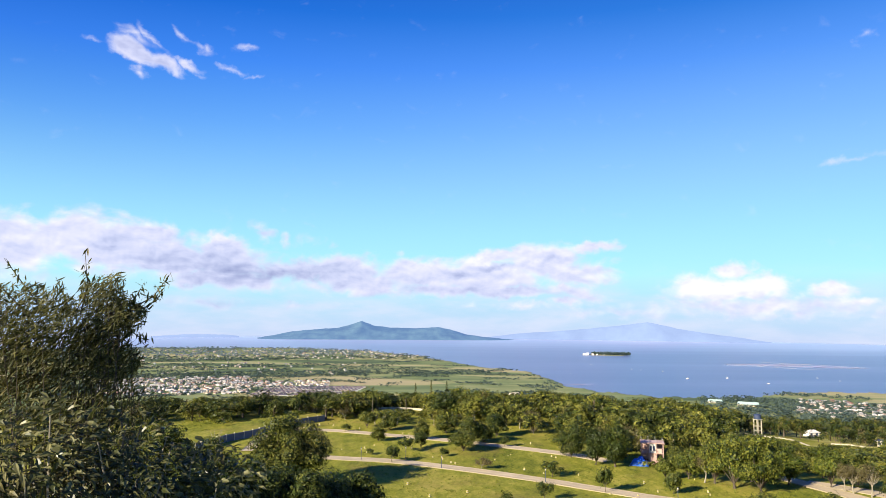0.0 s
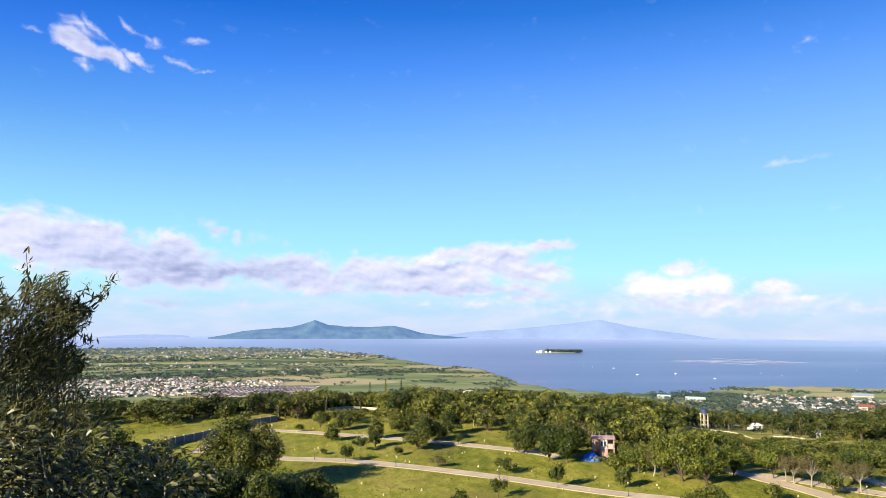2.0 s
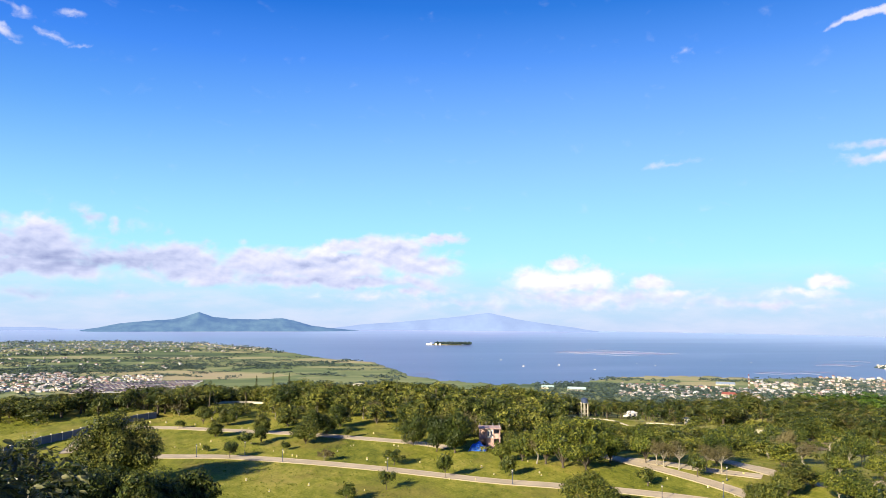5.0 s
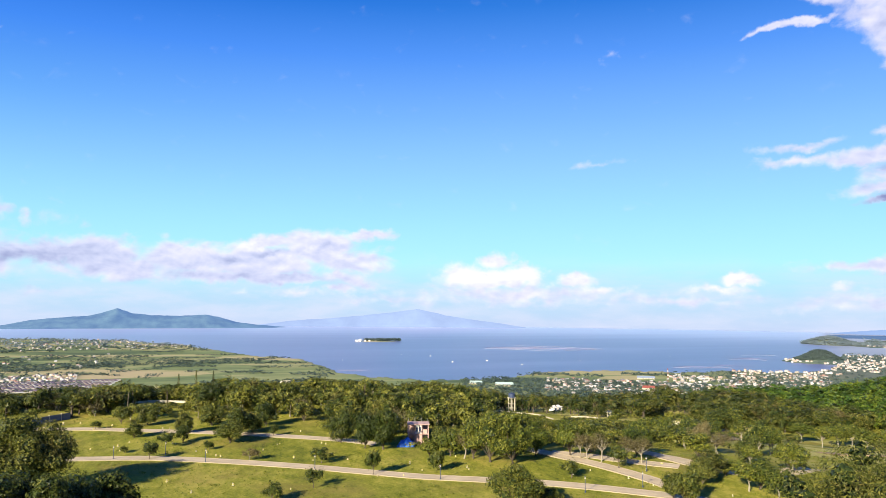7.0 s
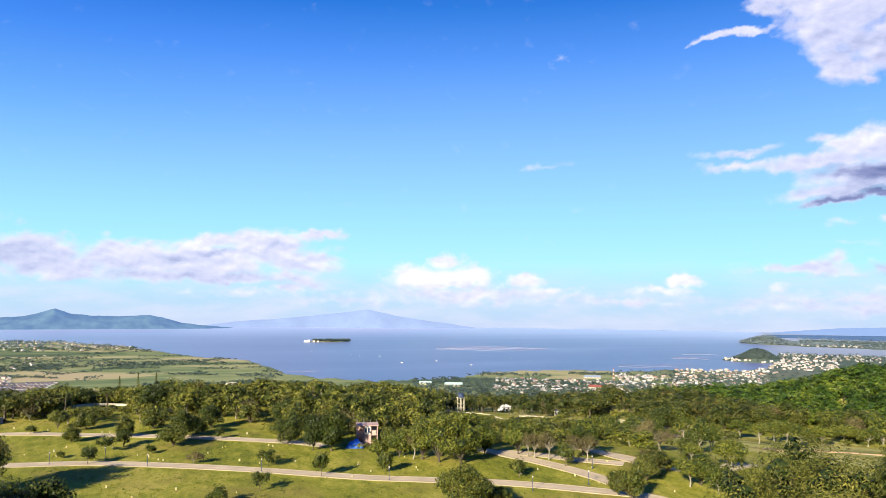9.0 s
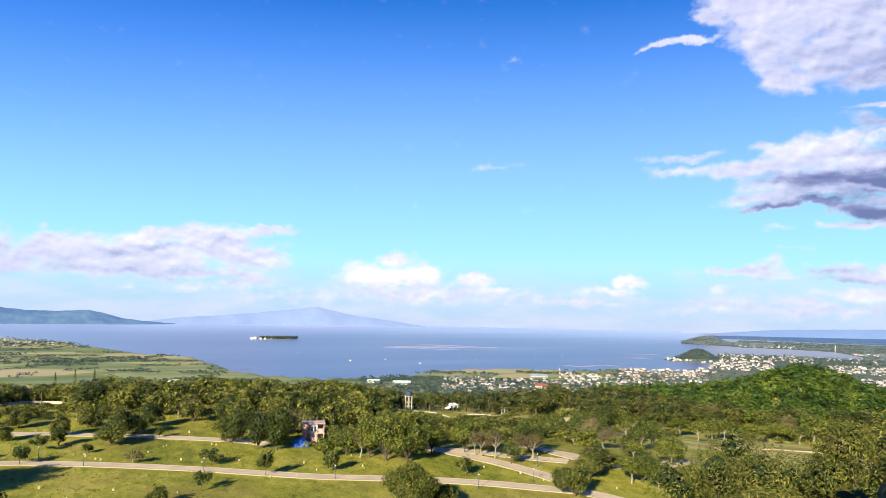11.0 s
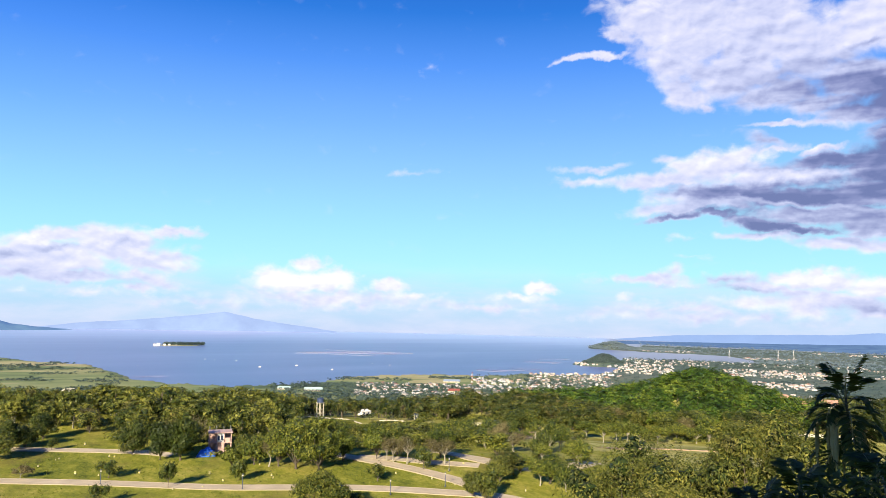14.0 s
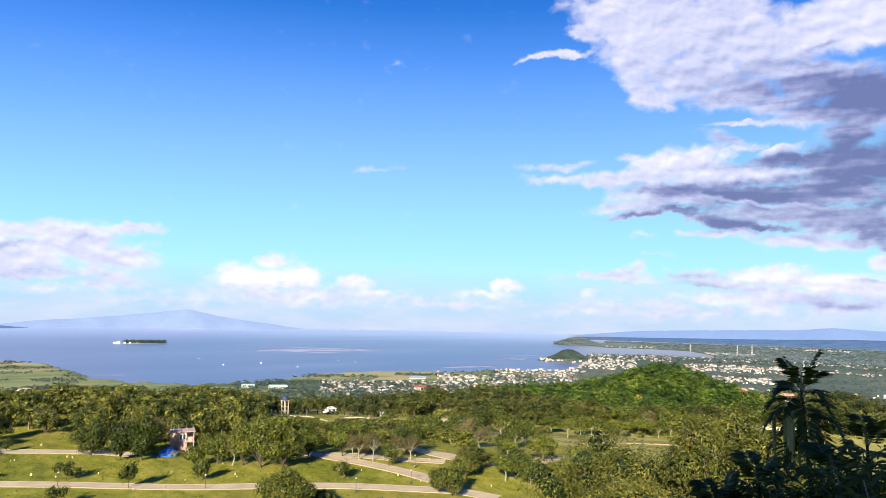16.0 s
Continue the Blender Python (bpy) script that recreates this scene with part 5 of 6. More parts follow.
# ---- houses ----
def unfinished_house(x, y):
    """A small two-storey house still in its frame."""
    base = thing("house", on_ground(x, y, -14, (0.6, 0.66, 0.8), sink=0.1), "small unfinished two-storey house with pink frame and white panels", "house")
    for z, s in ((0, 8.4), (2.9, 8.2), (5.6, 8.6)):
        bm = bmesh.new()
        box(bm, 0, 0, z, s, s * 0.75, 0.22)
        part("floor_slab", bm, PINK, base)
    for sx in (-3.8, -1.3, 1.3, 3.8):
        for sy in (-2.8, 2.8):
            bm = bmesh.new()
            box(bm, sx, sy, 0.2, 0.32, 0.32, 5.5)
            part("column", bm, PINK, base)
            bm = bmesh.new()
            for k in (-0.08, 0.08):
                rod(bm, (sx + k, sy, 5.8), (sx + k * 1.6, sy, 6.9), 0.03, sides=5)
            part("rebar", bm, STEEL, base)
    for sx, w, z, h, mat in ((0.0, 2.2, 3.12, 2.45, WHITE), (2.55, 1.7, 3.12, 1.2, PINK), (-2.55, 1.7, 3.12, 0.9, PINK), (0.0, 2.2, 0.22, 2.65, PINK), (2.55, 2.0, 0.22, 1.4, PINK)):
        bm = bmesh.new()
        box(bm, sx, -2.72, z, w, 0.14, h)
        part("wall_panel", bm, mat, base)
    for sy in (2.72,):
        bm = bmesh.new()
        box(bm, 0, sy, 0.22, 7.2, 0.14, 5.3)
        part("back_wall", bm, PINK, base)
    for sx, z in ((-0.55, 3.7), (0.55, 3.7)):
        bm = bmesh.new()
        box(bm, sx, -2.83, z, 0.7, 0.05, 1.2)
        part("window", bm, TANK, base)


def tarp(x, y):
    """A sheet over a heap: a grid that sags between its humps."""
    bm = bmesh.new()
    bmesh.ops.create_grid(bm, x_segments=26, y_segments=18, size=1)
    for v in bm.verts:
        u, w = v.co.x, v.co.y
        h = 2.1 * (1 - u ** 4) * (1 - w ** 4) * (0.75 + 0.35 * math.sin(u * 4 + 1) * math.cos(w * 3))
        v.co = Vector((u * 2.0, w * 1.5, 0.85 * max(0.02, h + 0.18 * noise.noise((u * 4, w * 4, 2)))))
    top = tagged(part("tarpaulin", bm, TARP), "crumpled bright blue tarpaulin over a heap of building material", "tarpaulin")
    top.matrix_basis = on_ground(x, y, -20)


def water_tower(x, y, high=10.4):
    tower = thing("water_tower", on_ground(x, y, 15), "water tower with a dark blue tank on pale concrete legs", "water tower")
    for k in range(4):
        a = radians(45 + 90 * k)
        c, s = math.cos(a), math.sin(a)
        bm = bmesh.new()
        box(bm, 1.75 * c, 1.75 * s, -0.5, 0.42, 0.42, high - 2.3)
        part("leg", bm, CREAM, tower)
        b = radians(135 + 90 * k)
        for z in (2.2, 4.4):
            bm = bmesh.new()
            rod(bm, (1.75 * c, 1.75 * s, z), (1.75 * math.cos(b), 1.75 * math.sin(b), z), 0.11, sides=6)
            part("brace", bm, CREAM, tower)
    bm = bmesh.new()
    box(bm, 0, 0, high - 2.8, 3.5, 3.5, 0.25)
    part("platform", bm, CREAM, tower)
    bm = bmesh.new()
    rod(bm, (0, 0, high - 2.55), (0, 0, high - 0.4), 1.75, sides=20)
    tank = part("tank", bm, TANK, tower)
    bm = bmesh.new()
    rod(bm, (0, 0, high - 0.4), (0, 0, high + 0.15), 1.85, 0.25, 20)
    part("tank_lid", bm, TANK, tank)


def gabled_house(x, y, turn, w, l, h, wall, roof, label, hip=0.5, floors=1, deep=0.6):
    house = thing("house", on_ground(x, y, turn, sink=deep), label, "house")
    bm = bmesh.new()
    box(bm, 0, 0, 0, w, l, h + deep)
    body = part("wall", bm, wall, house)
    e, rise = 0.5, min(w, l) * 0.28
    z = h + deep
    bm = bmesh.new()
    c = [bm.verts.new(p) for p in ((-w / 2 - e, -l / 2 - e, z), (w / 2 + e, -l / 2 - e, z), (w / 2 + e, l / 2 + e, z), (-w / 2 - e, l / 2 + e, z))]
    a, b = bm.verts.new((-w / 2 + hip * l / 2, 0, z + rise)), bm.verts.new((w / 2 - hip * l / 2, 0, z + rise))
    for f in ((c[0], c[1], b, a), (c[2], c[3], a, b), (c[1], c[2], b), (c[3], c[0], a), (c[3], c[2], c[1], c[0])):
        bm.faces.new(f)
    part("roof", bm, roof, house)
    for floor in range(floors):
        n = max(2, int(w / 3))
        for i in range(n):
            for side in (-1, 1):
                bm = bmesh.new()
                px = (i + 0.5) / n * w - w / 2
                pz = deep + 0.9 + floor * h / floors
                box(bm, px, side * (l / 2 + 0.02), pz, 1.2, 0.1, 1.2)
                window = part("window", bm, TANK, house)
                bm = bmesh.new()
                box(bm, px, side * (l / 2 + 0.06), pz - 0.12, 1.5, 0.2, 0.1)
                part("sill", bm, WHITE, window)
    return house


unfinished_house(47.2, 161.2)
tarp(43.5, 158.1)
water_tower(158.1, 358.7)
gabled_house(203.8, 395.6, 10, 6.5, 4.5, 2.5, WHITE, WHITE, "small white house among the trees", floors=1)
gabled_house(193.6, 316.5, -20, 2.9, 2.6, 2.4, CREAM, CREAM, "narrow cream house at the edge of the woods", floors=2)
gabled_house(113.1, 168.6, 30, 2.4, 2.2, 1.9, WHITE, WHITE, "little white shed between half-bare trees")
gabled_house(44.6, 437.7, 12, 8, 7, 13.5, WHITE, CREAM, "tall narrow white block rising over the woods", floors=4)
gabled_house(525.7, 1227.2, -24, 34, 14, 3.2, CREAM, ROOF_GREEN, "long warehouse with a pale green metal roof", 0.1)
gabled_house(485.5, 1270.4, -22, 24, 12, 2.8, CREAM, ROOF_GREEN, "low warehouse with a pale green metal roof", 0.1)
x, y = 285 * math.sin(radians(5.6)), 285 * math.cos(radians(5.6))
gabled_house(x, y, -5, 3.4, 3.4, 0.6 - float(ground(x, y)), WHITE, WHITE, "narrow white building rising out of the woods", 0.3, 2)
x, y = 1545 * math.sin(radians(34.2)), 1545 * math.cos(radians(34.2))
gabled_house(x, y, -34, 36, 13, 2.4, CREAM, ROOF_BLUE, "long hall with a pale blue-grey metal roof by the shore", 0.1)
gabled_house(757.3, 1105.5, -30, 24, 13, 4, CREAM, RED, "wide hall with a brick-red roof in the bay town", 0.3)
for bearing, dist, w, l, h, turn in VILLAS:
    gabled_house(dist * math.sin(radians(bearing)), dist * math.cos(radians(bearing)), turn, w, l, h, CREAM, ROOF_PINK, "pink-roofed villa with cream walls beyond the hill", 0.6, 2, 2.0)


def lattice_mast(x, y, high, wide, mats, label):
    mast = thing("mast", on_ground(x, y, 20), label, "mast")
    n = 7
    for i in range(n):
        z0, z1 = high * i / n, high * (i + 1) / n
        r0, r1 = wide * (1 - 0.75 * i / n), wide * (1 - 0.75 * (i + 1) / n)
        bm = bmesh.new()
        q = [(1, 1), (-1, 1), (-1, -1), (1, -1)]
        for k in range(4):
            (a, b), (c, d) = q[k], q[(k + 1) % 4]
            rod(bm, (a * r0, b * r0, z0), (a * r1, b * r1, z1), wide * 0.13, sides=5)
            rod(bm, (a * r0, b * r0, z0), (c * r1, d * r1, z1), wide * 0.07, sides=4)
        part("mast_section", bm, mats[i % len(mats)], mast)


lattice_mast(877.8, 1216.3, 27, 1.5, [RED, WHITE], "red and white lattice radio mast in the town")
lattice_mast(867.5, 1161.9, 24, 0.9, [STEEL], "slim grey lattice mast in the town")
for x, y in [
    (2564, 1557.6), (2634.1, 1537.6), (1694.8, 858.9), (2552.2, 1759.6), (1747.1, 866.2),
]:
    lattice_mast(x, y, 40, 2.2, [STEEL, WHITE], "far pale lattice mast among valley houses")


# ---- lamps and markers on the lawn ----
def lawn_lamp():
    lamp = thing("lawn_lamp", Matrix.Identity(4), "short dark lamp post with a pale globe beside the lane", "lamp post", "lamp posts along the lanes")
    bm = bmesh.new()
    rod(bm, (0, 0, -0.2), (0, 0, 0.35), 0.14, 0.09)
    rod(bm, (0, 0, 0.35), (0, 0, 2.3), 0.06, 0.05)
    part("pole", bm, TANK, lamp)
    bm = bmesh.new()
    bmesh.ops.create_uvsphere(bm, u_segments=12, v_segments=8, radius=0.15, matrix=Matrix.Translation((0, 0, 2.42)))
    part("globe", bm, CREAM, lamp)
    bm = bmesh.new()
    rod(bm, (0, 0, 2.64), (0, 0, 2.76), 0.16, 0.03)
    part("cap", bm, TANK, lamp)
    return lamp


first = None
for x, y in [
    (-8.1, 162.8), (-0, 153.5), (20.5, 142), (41.4, 126.4), (62.6, 110.5), (74.1, 110.4), (-18, 161), (81.4, 120), (98.5, 90.9),
]:
    if first is None:
        first = lawn_lamp()
        first.matrix_basis = on_ground(x, y)
    else:
        copy_thing(first, on_ground(x, y))


def marker():
    post = thing("lawn_marker", Matrix.Identity(4), "small cream stone marker with yellow flowers set in the grass", "marker", "markers over the lawn")
    bm = bmesh.new()
    box(bm, 0, 0, -0.1, 0.5, 0.4, 0.28)
    v = box(bm, 0, 0.05, 0.18, 0.42, 0.18, 0.5)
    bmesh.ops.bevel(bm, geom=bm.edges[:], offset=0.03, segments=1, affect="EDGES")
    part("stone", bm, CREAM, post)
    rng = np.random.default_rng(5)
    at = rng.normal(size=(26, 3)) * np.array([0.14, 0.1, 0.12]) + np.array([0, -0.15, 0.45])
    part("flower_tuft", mesh_of("flower_tuft", *leaves(at, rng.normal(size=(26, 3)) + np.array([0, -0.5, 1]), 0.17, rng, 0.8), YELLOW), parent=post)
    return post


first = None
for i, (x, y) in enumerate([
    (-36.1, 210.9), (-31.9, 210.6), (-23.4, 203.7), (-24.2, 200.5), (-15.4, 198.9), (-10.6, 194.7), (-8.9, 193.8), (-24, 172.8), (-27.2, 199.1),
    (-18.7, 174.5), (-17.6, 169.1), (-16.7, 178.2), (-7.3, 174.3), (-6.6, 173.4), (-2, 164.5), (0.2, 162.5), (2.1, 159), (3, 158), (6.2, 186.4),
    (12.1, 186.1), (15.4, 166.8), (16.1, 167.7), (17.6, 153), (22.4, 181.1), (25.4, 166.1), (26.2, 164.9), (28.2, 148.3), (21.2, 149.5),
    (34.3, 151.7), (39.6, 141), (44.2, 135.5), (49.4, 133.7), (40.2, 134.1), (35.7, 131.2), (30.9, 132.4), (14.3, 127.2), (4.8, 132.9),
    (-6.5, 138.8), (-2.1, 129.5), (12, 162.1),
] + [
    (71.1, 123.5), (77.9, 124), (76.5, 110.7), (75.1, 116.4), (81.7, 120.4), (87.8, 124.1), (83.3, 115.6), (85.4, 112.9), (49, 131.7), (50.5, 143.9),
    (57.8, 129.7), (66.5, 122), (104.3, 111.3), (98.6, 94.4), (85.6, 101.1),
]):
    turn = (i * 37) % 50 - 25
    if first is None:
        first = marker()
        first.matrix_basis = on_ground(x, y, turn)
    else:
        copy_thing(first, on_ground(x, y, turn, ((0.4 + (i * 13 % 7) * 0.05),) * 3))


# ---- pines, bare shrub, earth bank ----
def pine(x, y, high, seed):
    rng = np.random.default_rng(seed)
    tree = thing("pine_tree", on_ground(x, y), "slim dark pointed conifer standing above the woods", "tree", "conifers in the woods")
    part("trunk", mesh_of("trunk", *tube([(0, 0, -0.5), (0, 0, high * 0.5), (0.05, 0, high)], [0.22, 0.14, 0.03]), BARK, soft=True), parent=tree)
    n = 900
    k = rng.random(n) ** 0.8
    a = rng.uniform(0, 2 * math.pi, n)
    r = (1 - k) * 2.1 * rng.uniform(0.35, 1.05, n) + 0.1
    at = np.stack([r * np.cos(a), r * np.sin(a), high * (0.1 + 0.9 * k) - r * 0.25], 1)
    facing = np.stack([np.cos(a), np.sin(a), np.full(n, 0.8)], 1) + rng.normal(size=(n, 3)) * 0.3
    part("crown", mesh_of("crown", *leaves(at, facing, 0.42, rng, 0.4), LEAF_DARK), parent=tree)


def coconut_palm(x, y, high, seed):
    rng = np.random.default_rng(seed)
    palm = thing("palm", on_ground(x, y), "tall coconut palm with a feathery crown in the woods", "palm", "palms in the woods")
    lean = rng.normal(size=2) * 0.5
    top = np.array([lean[0], lean[1], high])
    part("trunk", mesh_of("trunk", *tube([(0, 0, -0.4), (lean[0] * 0.3, lean[1] * 0.3, high * 0.5), top], [0.22, 0.15, 0.11], 6), BARK, soft=True), parent=palm)
    for i in range(15):
        a, lift, long = i * 2.4 + rng.normal() * 0.2, rng.uniform(-0.1, 1.0), rng.uniform(2.2, 3.1)
        out = np.array([math.cos(a), math.sin(a), 0])
        side = np.array([-math.sin(a), math.cos(a), 0])
        k = np.linspace(0, 1, 7)[:, None]
        spine = top + out * long * (k - 0.2 * k ** 2) + np.array([0, 0, 1.0]) * long * (lift * k - (0.55 + 0.5 * lift) * k ** 2)
        wide = 0.36 * np.sin(np.clip(k * 1.05 + 0.12, 0, 1) * math.pi)
        v = np.concatenate([spine - side * wide - np.array([0, 0, 0.8]) * wide, spine, spine + side * wide - np.array([0, 0, 0.8]) * wide])
        j = np.arange(6)
        f = np.concatenate([np.stack([j, j + 1, j + 8, j + 7], 1), np.stack([j + 7, j + 8, j + 15, j + 14], 1)])
        part("frond", mesh_of("frond", v, f, LEAF_SMALL), parent=palm)
    return palm


first, rng = None, random.Random(14)
for i in range(38):
    a, d = radians(rng.uniform(-12, 13.5)), rng.uniform(222, 285)
    x, y = d * math.sin(a), d * math.cos(a)
    high = CAM_Z - d * math.tan(radians(rng.uniform(6.0, 6.5))) - float(ground(x, y))
    if i < 3:
        first = coconut_palm(x, y, high, 640 + i)
        tall = high
    else:
        copy_thing(first, on_ground(x, y, i * 77, (0.95, 0.95, high / tall)))
for i, (x, y) in enumerate([
    (-11.2, 299.8), (-4.8, 310), (1.9, 305),
]):
    pine(x, y, (13.5, 15.5, 15.0)[i], 60 + i)


def bare_shrub(x, y):
    rng = np.random.default_rng(9)
    shrub = thing("bare_shrub", on_ground(x, y), "leafless pale dead shrub with thin upright twigs", "shrub")
    pieces = []
    for _ in range(16):
        a, up = rng.uniform(0, 6.3), rng.uniform(2.5, 5.5)
        tip = np.array([math.cos(a) * up * 0.28, math.sin(a) * up * 0.28, up])
        mid = tip * 0.5 + rng.normal(size=3) * 0.2
        pieces.append(tube([(0, 0, -0.2), mid, tip], [0.07, 0.05, 0.02], 5))
        for _ in range(3):
            pieces.append(tube([mid, mid + rng.normal(size=3) * 0.5 + np.array([0, 0, 0.6])], [0.03, 0.012], 4))
    part("branchwork", mesh_of("branchwork", *joined(pieces), BARK_PALE), parent=shrub)


bare_shrub(-53.1, 168.9)


def earth_bank(points, wide, label):
    line = even(points, 2.5)
    rng = np.random.default_rng(3)
    pieces = [strip(line, off, wide / 4 * 1.02, -0.5, 0.10 + 0.05 * k) for k, off in enumerate((-wide * 0.375, -wide * 0.125, wide * 0.125, wide * 0.375))]
    v, f = joined(pieces)
    v[:, 2] += rng.normal(size=len(v)) * 0.06
    tagged(new("earth_bank", mesh_of("earth_bank", v, f, EARTH, soft=True)), label, "bank", kind="structure")


earth_bank([
    (209.5, 256.3), (197.4, 233.2), (161.5, 184.9),
], 9, "bare orange earth bank beside the lane")
earth_bank([
    (161.9, 293.3), (165, 289.3), (167, 281.7),
], 10, "strip of bare orange earth in front of the woods")
earth_bank([
    (156.9, 149.2), (171, 150.8), (185.7, 149.6), (201, 143.6),
], 7, "dry tan strip across the field")


# ---- out on the lake ----
def islet(bearing, dist, half, label):
    c = (dist * math.sin(radians(bearing)), dist * math.cos(radians(bearing)))
    isle = thing("islet", pose(*c, LAKE_Z, 0, 0, -bearing), label, "island")
    bm = bmesh.new()
    bmesh.ops.create_grid(bm, x_segments=40, y_segments=12, size=1)
    for v in bm.verts:
        r = math.hypot(v.co.x, v.co.y)
        v.co = Vector((v.co.x * half, v.co.y * 36, 4.5 * max(0, 1 - r ** 2) - 1.2 + 0.8 * noise.noise((v.co.x * 4, v.co.y * 3, 1))))
    part("shore", bm, PLAIN, isle)
    rng = np.random.default_rng(31)
    n = 190
    vs = []
    for i in range(n):
        u = rng.uniform(-0.45, 0.97)
        (v, f), _ = crown_of(rng, 40, 2.6, rng.uniform(8, 15), rng.uniform(9, 14), 0.5, 6)
        vs.append((v + np.array([u * half, rng.uniform(-0.8, 0.8) * 30 * math.sqrt(1 - u * u), 0.5]), f))
    part("grove", mesh_of("grove", *joined(vs), LEAF_FAR_HAZE), parent=isle, label="dense grove, blue-green with painted haze")
    for u, w, h in ((-0.74, 13, 6), (-0.62, 10, 9), (-0.42, 9, 6), (-0.25, 7, 5), (0.0, 6, 4)):
        bm = bmesh.new()
        box(bm, u * half, -18, 0, w, 10, h)
        box(bm, u * half, -18, h, w + 1.2, 11, 0.6)
        part("building", bm, WHITE, isle)


islet(12.8, 2975, 104, "small wooded islet with white buildings at one end")


def lake_line(points, wide, label):
    line = even(points, 12)
    t = np.gradient(line, axis=0)
    t /= np.linalg.norm(t, axis=1, keepdims=True) + 1e-9
    s = np.stack([t[:, 1], -t[:, 0]], 1) * wide / 2
    n = len(line)
    v = np.concatenate([np.column_stack([line + k * s, np.full(n, LAKE_Z + h)]) for k, h in ((1, -0.2), (1, 0.5), (-1, 0.5), (-1, -0.2))])
    i = np.arange(n - 1)
    f = np.concatenate([np.stack([k * n + i, k * n + i + 1, (k + 1) * n + i + 1, (k + 1) * n + i], 1) for k in range(3)])
    tagged(new("fish_pen", mesh_of("fish_pen", v, f, FOAM)), label, "fish pen", "fish pens on the lake")


def at_bearing(rows):
    return [(d * math.sin(radians(a)), d * math.cos(radians(a))) for a, d in rows]


for k, rows in enumerate((((21.6, 2520), (24, 2500), (27, 2440), (28.6, 2500), (31, 2620)), ((21.8, 2545), (24.5, 2610), (27, 2690), (29.5, 2640), (31, 2620)),
                          ((22.5, 2560), (25, 2545), (27.5, 2550)), ((24.0, 2760), (26.2, 2700), (27.6, 2730)),
                          ((36.2, 1900), (37.4, 1890), (38.6, 1910), (39.4, 1960), (40.5, 1930)), ((40.2, 2260), (41.6, 2300), (42.8, 2270)), ((41.0, 2480), (42.6, 2520), (43.6, 2500)))):
    lake_line(at_bearing(rows), 3.4 if k < 4 else 2.6, "pale thin line of fish pen stakes and nets in the lake")


def calm_patch(bearing, dist, half, deep, label):
    """A sheet of floating nets and weed that stills the water in a long pointed patch."""
    bm = bmesh.new()
    bmesh.ops.create_grid(bm, x_segments=48, y_segments=8, size=1)
    for v in bm.verts:
        u, w = v.co.x, v.co.y
        v.co = Vector((u * half, w * deep * (1 - u * u) * (0.8 + 0.35 * noise.noise((u * 5, 1.0, bearing))), 0.02 * noise.noise((u * 9, w * 4, 2))))
    x, y = at_bearing([(bearing, dist)])[0]
    patch = tagged(part("net_field", bm, NETS), label, "fish pen", "fish pens on the lake")
    patch.matrix_basis = pose(x, y, LAKE_Z + 0.25, 0, 0, -bearing)


calm_patch(26.0, 2590, 205, 55, "pale lens of floating nets and weed on the lake")
calm_patch(38.0, 1935, 70, 16, "small pale patch of floating nets off the town")
calm_patch(40.6, 2010, 60, 14, "small pale patch of floating nets off the town")
calm_patch(41.6, 2330, 75, 20, "small pale patch of floating nets off the headland")
calm_patch(11.0, 1640, 45, 12, "pale patch of shallow weed near the shore")


def boat(bearing, dist, size):
    x, y = at_bearing([(bearing, dist)])[0]
    ob = thing("boat", pose(x, y, LAKE_Z - 0.3, 0, 0, bearing * 7 % 180), "small white boat out on the lake", "boat", "boats on the lake")
    bm = bmesh.new()
    v = box(bm, 0, 0, 0, size, size * 0.28, size * 0.16)
    for w in v:
        if w.co.z < 0.1:
            w.co.x *= 0.75
            w.co.y *= 0.6
        elif w.co.x > 0:
            w.co.y *= 0.35
    part("hull", bm, WHITE, ob)
    bm = bmesh.new()
    box(bm, -size * 0.12, 0, size * 0.16, size * 0.4, size * 0.2, size * 0.14)
    part("cabin", bm, WHITE, ob)


for row in ((14.9, 2180, 9), (17.2, 2120, 10), (19.0, 1900, 12), (21.8, 1960, 11), (24.6, 1840, 10), (27.8, 2080, 8), (15.6, 2150, 8), (10.2, 1950, 9), (33.9, 2330, 10), (36.0, 2280, 9), (29.2, 2020, 9), (11.8, 2350, 9)):
    boat(row[0], row[1], row[2] * 0.65)


# ---- plants round the look-out ----
def beside(bearing, dist, z):
    """A frame with x to the right and y away from the look-out."""
    return pose(dist * math.sin(radians(bearing)), dist * math.cos(radians(bearing)), z, 0, 0, -bearing)


def broad(at, facing, along, size, rng):
    """Heart-shaped leaves, folded along the midrib."""
    n = len(at)
    facing = facing / np.linalg.norm(facing, axis=1, keepdims=True)
    t = along - facing * (along * facing).sum(1, keepdims=True)
    t /= np.linalg.norm(t, axis=1, keepdims=True) + 1e-9
    s = np.cross(facing, t)
    z = (size * rng.uniform(0.5, 1.3, n))[:, None]
    def p(u, w, h):
        return at + t * z * u + s * z * w + facing * z * h
    v = np.stack([p(0, 0, 0), p(0.12, 0.13, 0.06), p(0.5, 0.19, 0.08), p(1.0, 0, -0.22), p(0.5, -0.19, 0.08), p(0.12, -0.13, 0.06), p(0.55, 0, -0.02)], 1).reshape(-1, 3)
    i = np.arange(n)[:, None] * 7
    f = np.concatenate([i + np.array([[0, 1, 2, 6]]), i + np.array([[6, 2, 3, 4]]), i + np.array([[0, 6, 4, 5]])])
    return v, f


